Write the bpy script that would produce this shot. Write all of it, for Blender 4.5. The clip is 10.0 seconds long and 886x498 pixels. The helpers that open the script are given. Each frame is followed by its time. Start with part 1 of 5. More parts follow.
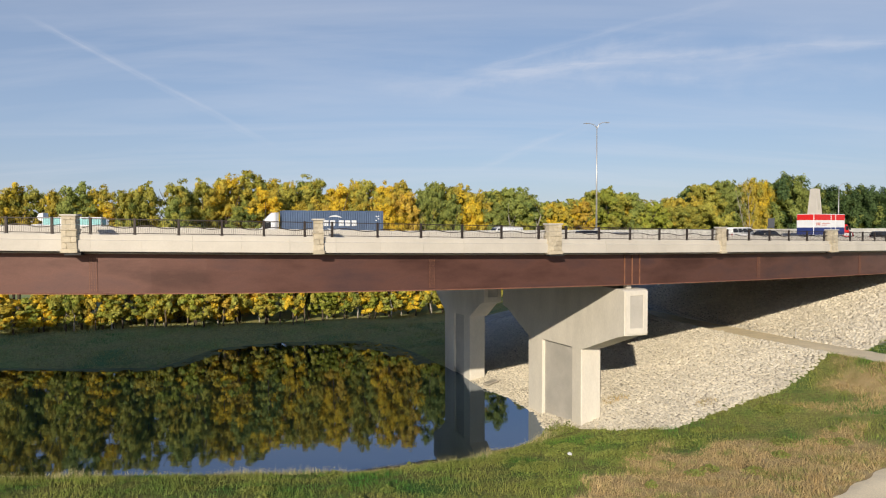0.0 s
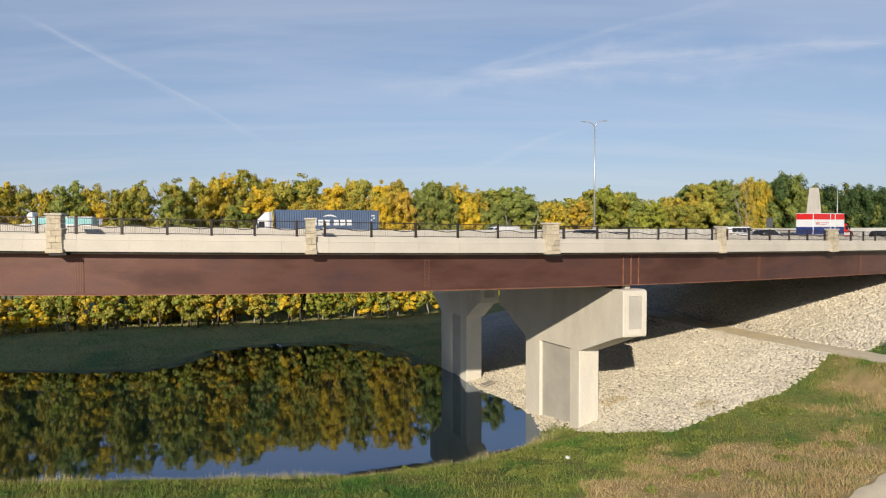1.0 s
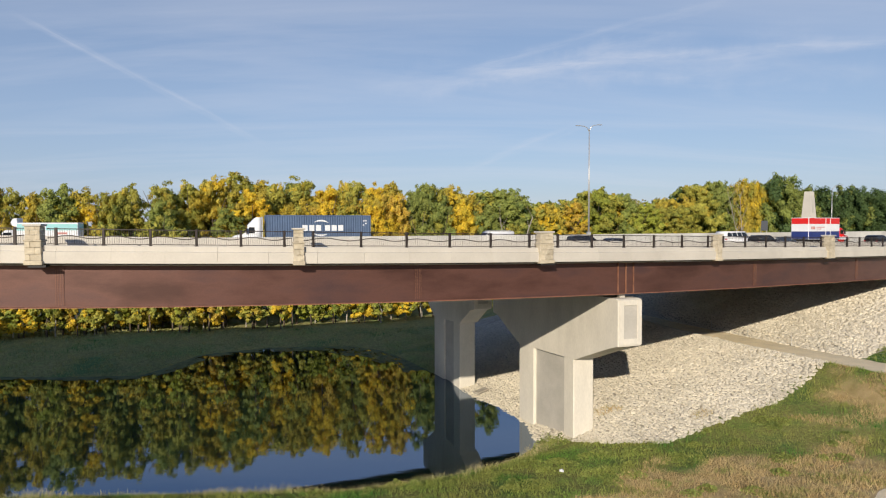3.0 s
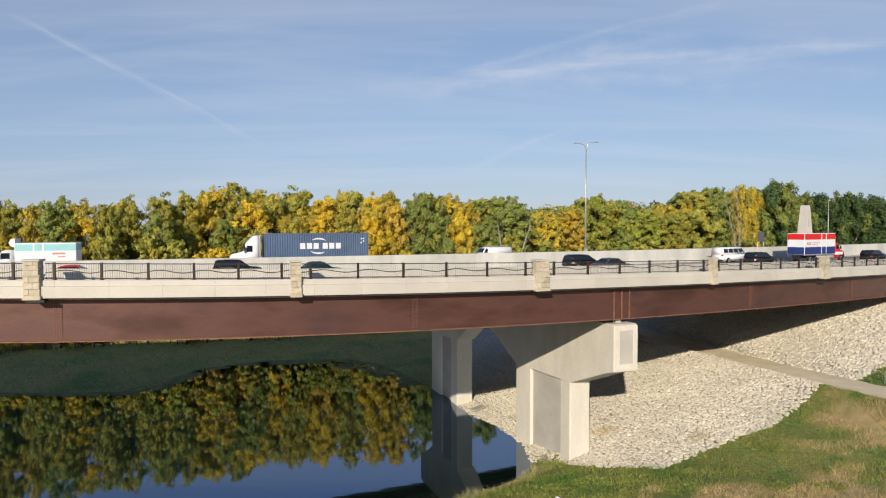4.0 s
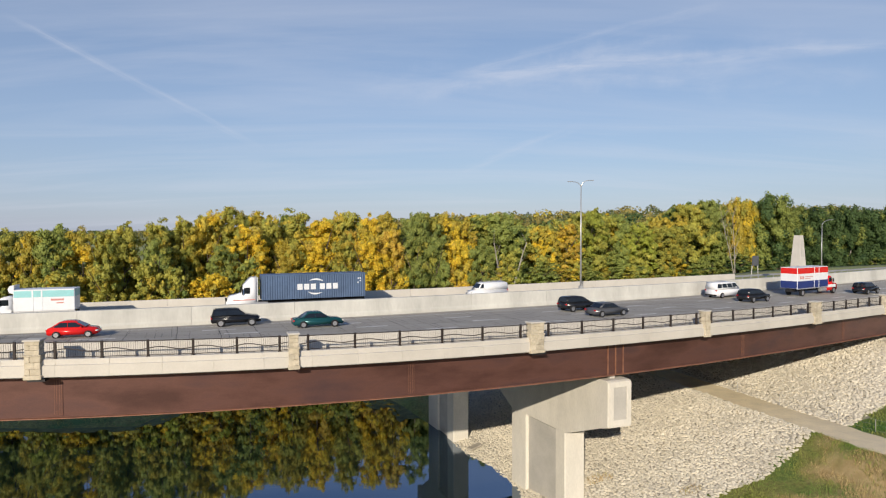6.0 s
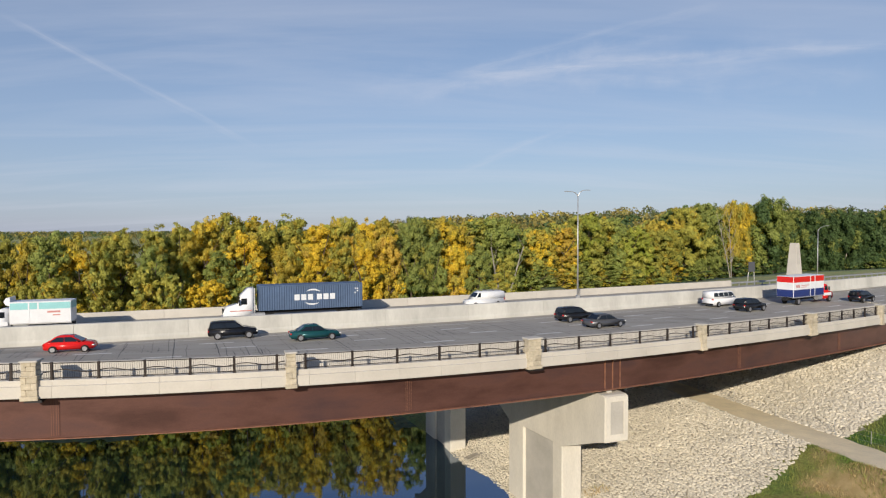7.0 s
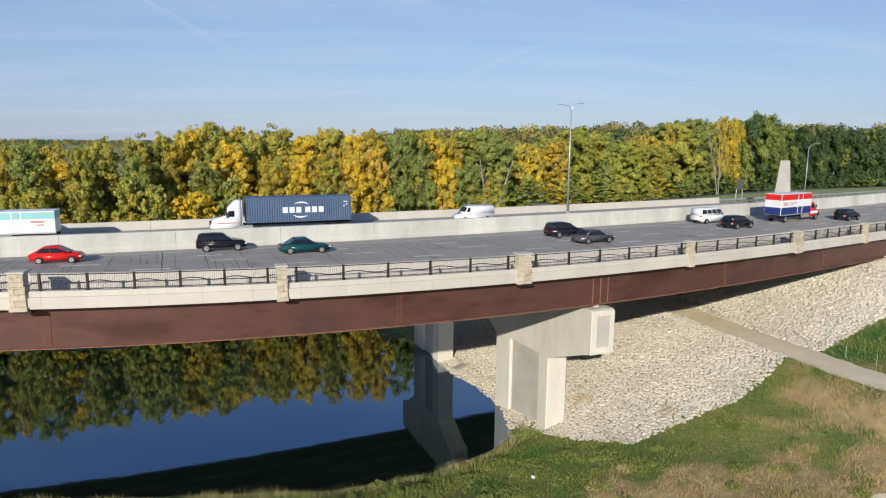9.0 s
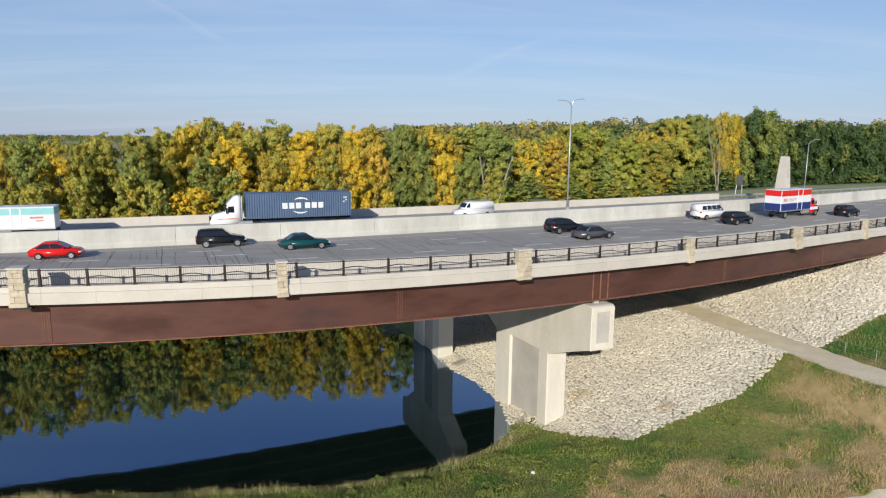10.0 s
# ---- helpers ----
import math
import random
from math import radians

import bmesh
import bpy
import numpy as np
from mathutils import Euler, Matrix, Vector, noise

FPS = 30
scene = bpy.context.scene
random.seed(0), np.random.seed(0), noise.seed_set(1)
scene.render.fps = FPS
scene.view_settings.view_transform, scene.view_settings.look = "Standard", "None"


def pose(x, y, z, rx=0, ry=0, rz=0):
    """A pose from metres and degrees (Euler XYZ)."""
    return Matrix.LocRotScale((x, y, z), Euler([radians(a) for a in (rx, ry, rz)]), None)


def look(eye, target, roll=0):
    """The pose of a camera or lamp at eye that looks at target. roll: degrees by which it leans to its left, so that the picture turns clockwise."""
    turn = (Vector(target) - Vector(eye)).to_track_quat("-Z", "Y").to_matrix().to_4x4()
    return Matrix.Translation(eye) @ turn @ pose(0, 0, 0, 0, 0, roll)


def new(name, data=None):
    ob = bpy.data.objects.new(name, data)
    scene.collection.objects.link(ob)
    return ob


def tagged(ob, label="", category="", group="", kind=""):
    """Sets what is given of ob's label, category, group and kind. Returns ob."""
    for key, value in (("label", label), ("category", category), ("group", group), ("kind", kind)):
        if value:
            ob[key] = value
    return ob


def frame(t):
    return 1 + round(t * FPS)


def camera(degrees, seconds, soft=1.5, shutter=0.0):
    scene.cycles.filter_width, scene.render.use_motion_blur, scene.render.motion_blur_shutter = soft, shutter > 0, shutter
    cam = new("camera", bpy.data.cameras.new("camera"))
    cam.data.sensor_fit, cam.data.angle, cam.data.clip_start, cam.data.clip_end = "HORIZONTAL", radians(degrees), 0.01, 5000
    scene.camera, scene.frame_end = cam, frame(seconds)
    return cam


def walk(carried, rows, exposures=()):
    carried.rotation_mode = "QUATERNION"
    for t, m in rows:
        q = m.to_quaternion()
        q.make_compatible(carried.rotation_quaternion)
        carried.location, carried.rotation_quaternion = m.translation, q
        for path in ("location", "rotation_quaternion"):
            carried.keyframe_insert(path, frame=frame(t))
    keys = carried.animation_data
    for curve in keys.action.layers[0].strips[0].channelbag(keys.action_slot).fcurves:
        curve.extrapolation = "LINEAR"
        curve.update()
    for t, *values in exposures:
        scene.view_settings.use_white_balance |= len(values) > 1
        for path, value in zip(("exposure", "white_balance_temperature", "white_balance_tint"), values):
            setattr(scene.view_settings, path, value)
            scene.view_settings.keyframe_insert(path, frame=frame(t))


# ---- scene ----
cam = camera(68.57, 10.0, soft=1.2)
# seconds, x, y, z, pitch, lean, yaw
PATH = [
    (0.0, -0.38, 0.26, 19.28, -1.93, 0.14, -0.92), (0.5, -0.29, 0.72, 19.27, -1.93, 0.16, -1.02),
    (1.0, -0.20, 1.18, 19.26, -1.96, 0.16, -1.13), (1.5, -0.10, 1.65, 19.24, -1.97, 0.15, -1.24),
    (2.0, 0.01, 2.06, 19.25, -1.99, 0.13, -1.34), (2.2, 0.03, 2.13, 19.27, -1.99, 0.13, -1.40),
    (3.3, 0.03, 2.16, 20.44, -1.98, 0.16, -1.66), (3.5, 0.06, 2.12, 20.86, -1.97, 0.15, -1.69),
    (4.0, 0.15, 1.97, 21.92, -1.90, 0.13, -1.75), (4.5, 0.19, 1.81, 23.01, -1.83, 0.14, -1.81),
    (5.0, 0.22, 1.68, 24.10, -1.77, 0.16, -1.88), (5.5, 0.23, 1.58, 25.30, -1.76, 0.17, -1.96),
    (6.0, 0.22, 1.50, 26.52, -1.77, 0.19, -2.03), (6.2, 0.22, 1.49, 26.93, -1.77, 0.19, -2.08),
    (7.3, 0.18, 1.50, 27.80, -1.75, 0.19, -2.33), (7.5, 0.15, 1.56, 27.82, -2.72, 0.15, -2.54),
    (7.6, 0.12, 1.66, 27.80, -4.95, 0.00, -2.95), (7.7, 0.08, 1.80, 27.76, -7.35, -0.20, -3.15),
    (7.8, 0.04, 1.92, 27.72, -8.55, -0.34, -3.24), (8.0, 0.00, 2.02, 27.69, -8.90, -0.41, -3.29),
    (8.5, -0.06, 2.02, 27.72, -9.12, -0.47, -3.34), (9.0, -0.10, 2.03, 27.75, -9.36, -0.52, -3.38),
    (9.5, -0.13, 2.06, 27.76, -9.55, -0.55, -3.40), (10.0, -0.155, 2.06, 27.74, -9.72, -0.55, -3.43)]
walk(cam, [(t, pose(x, y, z, 90 + p, r, w)) for t, x, y, z, p, r, w in PATH],
     [(0.0, 0.0, 6900, 10), (3.5, -0.02, 6750, 10), (6.2, -0.05, 6700, 10), (7.4, -0.13, 6650, 10), (8.0, -0.02, 6450, 9), (10.0, 0.0, 6250, 8.5)])

# ---- light ----
SUN_AZ, SUN_EL = radians(194.8), radians(19.8)
sun = new("sun", bpy.data.lights.new("sun", "SUN"))
sun.data.energy, sun.data.angle, sun.data.color = 4.9, radians(0.53), (1.0, 0.905, 0.77)
toward = Vector((math.sin(SUN_AZ) * math.cos(SUN_EL), math.cos(SUN_AZ) * math.cos(SUN_EL), math.sin(SUN_EL)))
sun.matrix_world = look(toward * 200, (0, 0, 0))

world = bpy.data.worlds.new("sky")
scene.world = world
world.use_nodes = True
wt = world.node_tree
wt.nodes.clear()


def wn(kind, **vals):
    n = wt.nodes.new(kind)
    for k, v in vals.items():
        n.inputs[k].default_value = v
    return n


# contrails and cirrus streaks: two directions, width, strength, fraying
CLOUD_BANDS = [
    ((-0.4965, 0.8281, 0.2601), (-0.2443, 0.9614, 0.1268), 0.007, 0.17, 0.010),
    ((-0.1043, 0.9718, 0.2114), (0.5254, 0.8211, 0.2231), 0.040, 0.12, 0.10),
    ((-0.004, 0.9797, 0.2006), (0.3741, 0.8894, 0.2627), 0.02, 0.12, 0.05),
    ((0.0987, 0.99, 0.1005), (0.206, 0.9685, 0.1401), 0.01, 0.14, 0.02),
    ((0.1944, 0.9549, 0.2244), (0.5785, 0.7939, 0.1871), 0.03, 0.12, 0.08),
    ((0.06, 1.0, 0.236), (0.78, 1.0, 0.29), 0.014, 0.24, 0.022),
    ((0.05, 1.0, 0.236), (0.46, 1.0, 0.345), 0.010, 0.12, 0.02),
]
sky = wt.nodes.new("ShaderNodeTexSky")
sky.sky_type, sky.sun_disc = "NISHITA", False
sky.sun_elevation, sky.sun_rotation = SUN_EL, SUN_AZ
sky.air_density, sky.dust_density, sky.ozone_density = 1.0, 0.4, 3.0
coord = wt.nodes.new("ShaderNodeTexCoord")
# thin cirrus, drawn out along one wind direction
sep = wt.nodes.new("ShaderNodeSeparateXYZ")
wt.links.new(coord.outputs["Generated"], sep.inputs[0])
lift = wn("ShaderNodeMath"); lift.operation = "ADD"; lift.inputs[1].default_value = 0.12
wt.links.new(sep.outputs["Z"], lift.inputs[0])
plane = []
for ax in ("X", "Y"):
    d = wt.nodes.new("ShaderNodeMath"); d.operation = "DIVIDE"
    wt.links.new(sep.outputs[ax], d.inputs[0]); wt.links.new(lift.outputs[0], d.inputs[1])
    plane.append(d)
comb = wt.nodes.new("ShaderNodeCombineXYZ")
wt.links.new(plane[0].outputs[0], comb.inputs[0]); wt.links.new(plane[1].outputs[0], comb.inputs[1])
mapn = wt.nodes.new("ShaderNodeMapping")
mapn.inputs["Rotation"].default_value = (0, 0, radians(-24))
mapn.inputs["Scale"].default_value = (0.32, 1.5, 1)
wt.links.new(comb.outputs[0], mapn.inputs[0])
no1 = wn("ShaderNodeTexNoise", Scale=1.1, Detail=7.0, Roughness=0.58, Distortion=0.6)
wt.links.new(mapn.outputs[0], no1.inputs["Vector"])
ramp = wt.nodes.new("ShaderNodeValToRGB")
ramp.color_ramp.elements[0].position, ramp.color_ramp.elements[1].position = 0.44, 0.80
wt.links.new(no1.outputs["Fac"], ramp.inputs[0])
veil = wt.nodes.new("ShaderNodeMixRGB")
thin = wt.nodes.new("ShaderNodeMapRange")
thin.inputs["From Min"].default_value, thin.inputs["From Max"].default_value = 0.05, 0.55
thin.inputs["To Min"].default_value, thin.inputs["To Max"].default_value = 0.56, 0.12
wt.links.new(sep.outputs["Z"], thin.inputs[0])
wt.links.new(thin.outputs[0], veil.inputs[0])
veil.inputs[2].default_value = (3.8, 4.85, 7.8, 1)
wt.links.new(sky.outputs[0], veil.inputs[1])


def band(a, b, width, strength, rough):
    """A straight high streak of cloud between two directions, frayed by noise."""
    a, b = Vector(a).normalized(), Vector(b).normalized()
    n, mid = a.cross(b).normalized(), (a + b).normalized()

    def dot(v):
        d = wt.nodes.new("ShaderNodeVectorMath"); d.operation = "DOT_PRODUCT"
        d.inputs[1].default_value = v
        wt.links.new(coord.outputs["Generated"], d.inputs[0])
        return d.outputs["Value"]

    fray = wn("ShaderNodeTexNoise", Scale=9.0, Detail=6.0, Roughness=0.65)
    wt.links.new(coord.outputs["Generated"], fray.inputs["Vector"])
    fr = wt.nodes.new("ShaderNodeMath"); fr.operation = "MULTIPLY_ADD"
    fr.inputs[1].default_value, fr.inputs[2].default_value = rough, -0.5 * rough
    wt.links.new(fray.outputs["Fac"], fr.inputs[0])
    ad = wt.nodes.new("ShaderNodeMath"); ad.operation = "ADD"
    wt.links.new(dot(n), ad.inputs[0]); wt.links.new(fr.outputs[0], ad.inputs[1])
    ab = wt.nodes.new("ShaderNodeMath"); ab.operation = "ABSOLUTE"
    wt.links.new(ad.outputs[0], ab.inputs[0])
    r1 = wt.nodes.new("ShaderNodeMapRange"); r1.interpolation_type = "SMOOTHSTEP"
    r1.inputs["From Min"].default_value, r1.inputs["From Max"].default_value = 0, width
    r1.inputs["To Min"].default_value, r1.inputs["To Max"].default_value = strength, 0
    wt.links.new(ab.outputs[0], r1.inputs[0])
    r2 = wt.nodes.new("ShaderNodeMapRange"); r2.interpolation_type = "SMOOTHSTEP"
    edge = mid.dot(a)
    r2.inputs["From Min"].default_value, r2.inputs["From Max"].default_value = edge - 0.004, edge + 0.5 * (1 - edge)
    wt.links.new(dot(mid), r2.inputs[0])
    mu = wt.nodes.new("ShaderNodeMath"); mu.operation = "MULTIPLY"
    wt.links.new(r1.outputs[0], mu.inputs[0]); wt.links.new(r2.outputs[0], mu.inputs[1])
    # fibres drawn out along the streak
    fib = wt.nodes.new("ShaderNodeCombineXYZ")
    for src, k, slot in ((dot((b - a).normalized()), 5.0, 0), (dot(n), 5.0 + 0.55 / width, 1)):
        sc = wt.nodes.new("ShaderNodeMath"); sc.operation = "MULTIPLY"; sc.inputs[1].default_value = k
        wt.links.new(src, sc.inputs[0]); wt.links.new(sc.outputs[0], fib.inputs[slot])
    fn = wn("ShaderNodeTexNoise", Scale=1.6, Detail=7.0, Roughness=0.62, Distortion=0.5)
    wt.links.new(fib.outputs[0], fn.inputs["Vector"])
    fm = wt.nodes.new("ShaderNodeMapRange")
    fm.inputs["From Min"].default_value, fm.inputs["From Max"].default_value = 0.36, 0.66
    fm.inputs["To Min"].default_value, fm.inputs["To Max"].default_value = 0.12, 1.55
    wt.links.new(fn.outputs["Fac"], fm.inputs[0])
    m2 = wt.nodes.new("ShaderNodeMath"); m2.operation = "MULTIPLY"
    wt.links.new(mu.outputs[0], m2.inputs[0]); wt.links.new(fm.outputs[0], m2.inputs[1])
    return m2.outputs[0]


amount = wn("ShaderNodeMath"); amount.operation = "MULTIPLY"; amount.inputs[1].default_value = 0.34
wt.links.new(ramp.outputs[0], amount.inputs[0])
total = amount.outputs[0]
for args in CLOUD_BANDS:
    sm = wt.nodes.new("ShaderNodeMath"); sm.operation = "ADD"; sm.use_clamp = True
    wt.links.new(total, sm.inputs[0]); wt.links.new(band(*args), sm.inputs[1])
    total = sm.outputs[0]
mixs = wt.nodes.new("ShaderNodeMixRGB")
mixs.inputs[2].default_value = (7.0, 7.4, 8.6, 1)
wt.links.new(total, mixs.inputs[0])
wt.links.new(veil.outputs[0], mixs.inputs[1])
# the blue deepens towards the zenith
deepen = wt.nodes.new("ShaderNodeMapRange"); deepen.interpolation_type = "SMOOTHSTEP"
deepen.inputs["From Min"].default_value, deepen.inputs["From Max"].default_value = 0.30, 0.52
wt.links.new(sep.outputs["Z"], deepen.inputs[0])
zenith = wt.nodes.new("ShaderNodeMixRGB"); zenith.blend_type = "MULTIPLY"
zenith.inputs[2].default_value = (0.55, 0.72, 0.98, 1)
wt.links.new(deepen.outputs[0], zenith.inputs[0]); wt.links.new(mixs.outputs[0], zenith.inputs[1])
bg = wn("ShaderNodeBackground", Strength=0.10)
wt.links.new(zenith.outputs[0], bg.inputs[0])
wo = wt.nodes.new("ShaderNodeOutputWorld")
wt.links.new(bg.outputs[0], wo.inputs[0])


# ---- materials ----
def material(name, base, rough=0.8, metal=0.0, tones=(), scale=1.0, spread=0.25, bump=0.0, bump_scale=30.0, rand=0.0, island=0.0,
             stretch=(1, 1, 1), spec=0.35, fine=0.12):
    """A node material: base colour broken by a large and a fine noise, optional second tones, bump and a shift for each object or island."""
    m = bpy.data.materials.new(name)
    m.use_nodes = True
    t = m.node_tree
    b = t.nodes["Principled BSDF"]
    b.inputs["Roughness"].default_value, b.inputs["Metallic"].default_value = rough, metal
    b.inputs["Specular IOR Level"].default_value = spec
    tc = t.nodes.new("ShaderNodeTexCoord")
    mp = t.nodes.new("ShaderNodeMapping")
    mp.inputs["Scale"].default_value = stretch
    geo = t.nodes.new("ShaderNodeNewGeometry")
    t.links.new(geo.outputs["Position"], mp.inputs[0])
    big = t.nodes.new("ShaderNodeTexNoise")
    big.inputs["Scale"].default_value, big.inputs["Detail"].default_value, big.inputs["Roughness"].default_value = scale, 5, 0.6
    t.links.new(mp.outputs[0], big.inputs["Vector"])
    r = t.nodes.new("ShaderNodeValToRGB")
    cols = [base] + list(tones) if tones else [tuple(c * (1 - spread) for c in base), tuple(min(1, c * (1 + spread)) for c in base)]
    while len(r.color_ramp.elements) < len(cols):
        r.color_ramp.elements.new(0.5)
    for i, c in enumerate(cols):
        r.color_ramp.elements[i].position = 0.34 + 0.32 * i / (len(cols) - 1)
        r.color_ramp.elements[i].color = (*c, 1)
    t.links.new(big.outputs["Fac"], r.inputs[0])
    out = r.outputs[0]
    small = t.nodes.new("ShaderNodeTexNoise")
    small.inputs["Scale"].default_value, small.inputs["Detail"].default_value = bump_scale, 6
    t.links.new(mp.outputs[0], small.inputs["Vector"])
    val = t.nodes.new("ShaderNodeMapRange")
    val.inputs["To Min"].default_value, val.inputs["To Max"].default_value = 1 - fine, 1 + fine
    val.inputs["From Min"].default_value, val.inputs["From Max"].default_value = 0.3, 0.7
    t.links.new(small.outputs["Fac"], val.inputs[0])
    hs = t.nodes.new("ShaderNodeHueSaturation")
    t.links.new(out, hs.inputs["Color"])
    value = val.outputs[0]
    for amount, src in ((rand, "o"), (island, "i")):
        if amount:
            node = t.nodes.new("ShaderNodeObjectInfo") if src == "o" else geo
            sock = node.outputs["Random"] if src == "o" else geo.outputs["Random Per Island"]
            mr = t.nodes.new("ShaderNodeMapRange")
            mr.inputs["To Min"].default_value, mr.inputs["To Max"].default_value = 1 - amount, 1 + amount
            t.links.new(sock, mr.inputs[0])
            mu = t.nodes.new("ShaderNodeMath"); mu.operation = "MULTIPLY"
            t.links.new(value, mu.inputs[0]); t.links.new(mr.outputs[0], mu.inputs[1])
            value = mu.outputs[0]
    t.links.new(value, hs.inputs["Value"])
    t.links.new(hs.outputs[0], b.inputs["Base Color"])
    if bump:
        bp = t.nodes.new("ShaderNodeBump")
        bp.inputs["Strength"].default_value, bp.inputs["Distance"].default_value = bump, 0.05
        t.links.new(small.outputs["Fac"], bp.inputs["Height"])
        t.links.new(bp.outputs[0], b.inputs["Normal"])
    return m


def leafmat(name, a, b, c):
    """Leaves: three tones over the islands and a large noise, with light passing through."""
    m = material(name, a, rough=0.6, tones=(b, c), scale=0.30, island=0.20, rand=0.10, spec=0.2, fine=0.1, bump_scale=3)
    t = m.node_tree
    p = t.nodes["Principled BSDF"]
    tr = t.nodes.new("ShaderNodeBsdfTranslucent")
    src = p.inputs["Base Color"].links[0].from_socket
    t.links.new(src, tr.inputs["Color"])
    mx = t.nodes.new("ShaderNodeMixShader")
    mx.inputs[0].default_value = 0.32
    t.links.new(p.outputs[0], mx.inputs[1]); t.links.new(tr.outputs[0], mx.inputs[2])
    t.links.new(mx.outputs[0], t.nodes["Material Output"].inputs[0])
    return m


CONC = material("parapet_concrete", (0.525, 0.495, 0.437), 0.85, scale=0.35, spread=0.07, bump=0.10, bump_scale=9, rand=0.03, fine=0.03)
WALLC = material("wall_concrete", (0.51, 0.50, 0.455), 0.88, scale=0.30, spread=0.15, bump=0.1, bump_scale=5, stretch=(1, 1, 0.35), rand=0.04, fine=0.04)
PIERC = material("pier_concrete", (0.64, 0.60, 0.515), 0.86, scale=0.4, spread=0.08, bump=0.2, bump_scale=8, stretch=(1, 1, 0.4), fine=0.05)
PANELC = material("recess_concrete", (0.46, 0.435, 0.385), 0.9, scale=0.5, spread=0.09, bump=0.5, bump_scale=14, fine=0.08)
STONE = material("limestone_block", (0.46, 0.405, 0.30), 0.9, tones=((0.52, 0.46, 0.35), (0.41, 0.36, 0.27)), scale=1.6, bump=1.0, bump_scale=5, rand=0.12)
STEEL = material("weathering_steel", (0.072, 0.033, 0.026), 0.42, metal=0.25, tones=((0.122, 0.058, 0.046), (0.080, 0.044, 0.043)), scale=0.22, bump=0.12,
                 bump_scale=18, stretch=(0.55, 0.55, 1.8), fine=0.10)
RUST = material("bright_rust", (0.22, 0.095, 0.055), 0.75, tones=((0.27, 0.13, 0.08), (0.17, 0.08, 0.055)), scale=0.9, bump=0.2, bump_scale=20)
RAILM = material("bronze_paint", (0.035, 0.027, 0.024), 0.45, metal=0.2, scale=2, spread=0.15)
ASPH = material("road_pavement", (0.350, 0.328, 0.285), 0.95, tones=((0.39, 0.366, 0.322), (0.305, 0.285, 0.246)), scale=0.16, bump=0.25, bump_scale=22,
                stretch=(0.35, 1.6, 1), fine=0.10, spec=0.2)
TAR = material("tar_seal", (0.022, 0.021, 0.022), 0.6, scale=1)
PAINT = material("road_paint", (0.70, 0.69, 0.65), 0.7, scale=2, spread=0.2)
ROCK = material("riprap_stone", (0.62, 0.565, 0.452), 0.92, scale=0.16, spread=0.10, bump=0.4, bump_scale=7, island=0.10, rand=0.10, fine=0.12)
GROUND = material("grass_ground", (0.110, 0.178, 0.034), 0.95, tones=((0.20, 0.195, 0.058), (0.062, 0.145, 0.030)), scale=0.12, bump=1.0, bump_scale=3.5, fine=0.35)
_t = GROUND.node_tree
_at = _t.nodes.new("ShaderNodeAttribute"); _at.attribute_name = "dryness"
_mx = _t.nodes.new("ShaderNodeMixRGB")
_old = _t.nodes["Principled BSDF"].inputs["Base Color"].links[0].from_socket
_sn = _t.nodes.new("ShaderNodeTexNoise"); _sn.inputs["Scale"].default_value, _sn.inputs["Detail"].default_value = 0.8, 6
_sr = _t.nodes.new("ShaderNodeValToRGB")
_sr.color_ramp.elements[0].color, _sr.color_ramp.elements[1].color = (0.30, 0.220, 0.092, 1), (0.46, 0.345, 0.175, 1)
_sr.color_ramp.elements[0].position, _sr.color_ramp.elements[1].position = 0.35, 0.65
_gp = _t.nodes.new("ShaderNodeNewGeometry")
_t.links.new(_gp.outputs["Position"], _sn.inputs["Vector"]); _t.links.new(_sn.outputs["Fac"], _sr.inputs[0])
_t.links.new(_at.outputs["Fac"], _mx.inputs[0]); _t.links.new(_old, _mx.inputs[1]); _t.links.new(_sr.outputs[0], _mx.inputs[2])
_t.links.new(_mx.outputs[0], _t.nodes["Principled BSDF"].inputs["Base Color"])
MEADOW = material("meadow_ground", (0.24, 0.31, 0.10), 0.95, tones=((0.36, 0.33, 0.13), (0.15, 0.24, 0.085)), scale=0.09, bump=1.0, bump_scale=2.5, fine=0.3)
DIRT = material("path_gravel", (0.88, 0.745, 0.50), 0.95, scale=0.4, spread=0.10, bump=0.4, bump_scale=12)
SAND = material("rubble_bed", (0.42, 0.385, 0.315), 0.95, scale=0.6, spread=0.2, bump=0.8, bump_scale=6)
BLADE = material("grass_blades", (0.120, 0.235, 0.036), 0.75, tones=((0.255, 0.265, 0.066), (0.058, 0.180, 0.028)), scale=0.15, island=0.3, spec=0.2)
MEADB = material("meadow_blades", (0.28, 0.35, 0.115), 0.75, tones=((0.42, 0.38, 0.16), (0.16, 0.28, 0.095)), scale=0.08, island=0.3, spec=0.2)
DRYB = material("straw_blades", (0.43, 0.305, 0.135), 0.8, tones=((0.51, 0.385, 0.19), (0.19, 0.225, 0.058)), scale=0.9, island=0.25, spec=0.2)
SEED = material("seed_heads", (0.46, 0.38, 0.18), 0.8, tones=((0.52, 0.45, 0.24), (0.28, 0.29, 0.09)), scale=0.3, island=0.25, spec=0.2)
# concrete toned well down to deepen the shade below the decks
SOFFIT = material("soffit_shade_concrete", (0.15, 0.14, 0.125), 0.9, scale=0.5, spread=0.15, bump=0.3, bump_scale=10)
BARK = material("bark", (0.115, 0.088, 0.064), 0.9, scale=0.8, spread=0.3, bump=0.8, bump_scale=6, stretch=(1, 1, 0.2), rand=0.3)
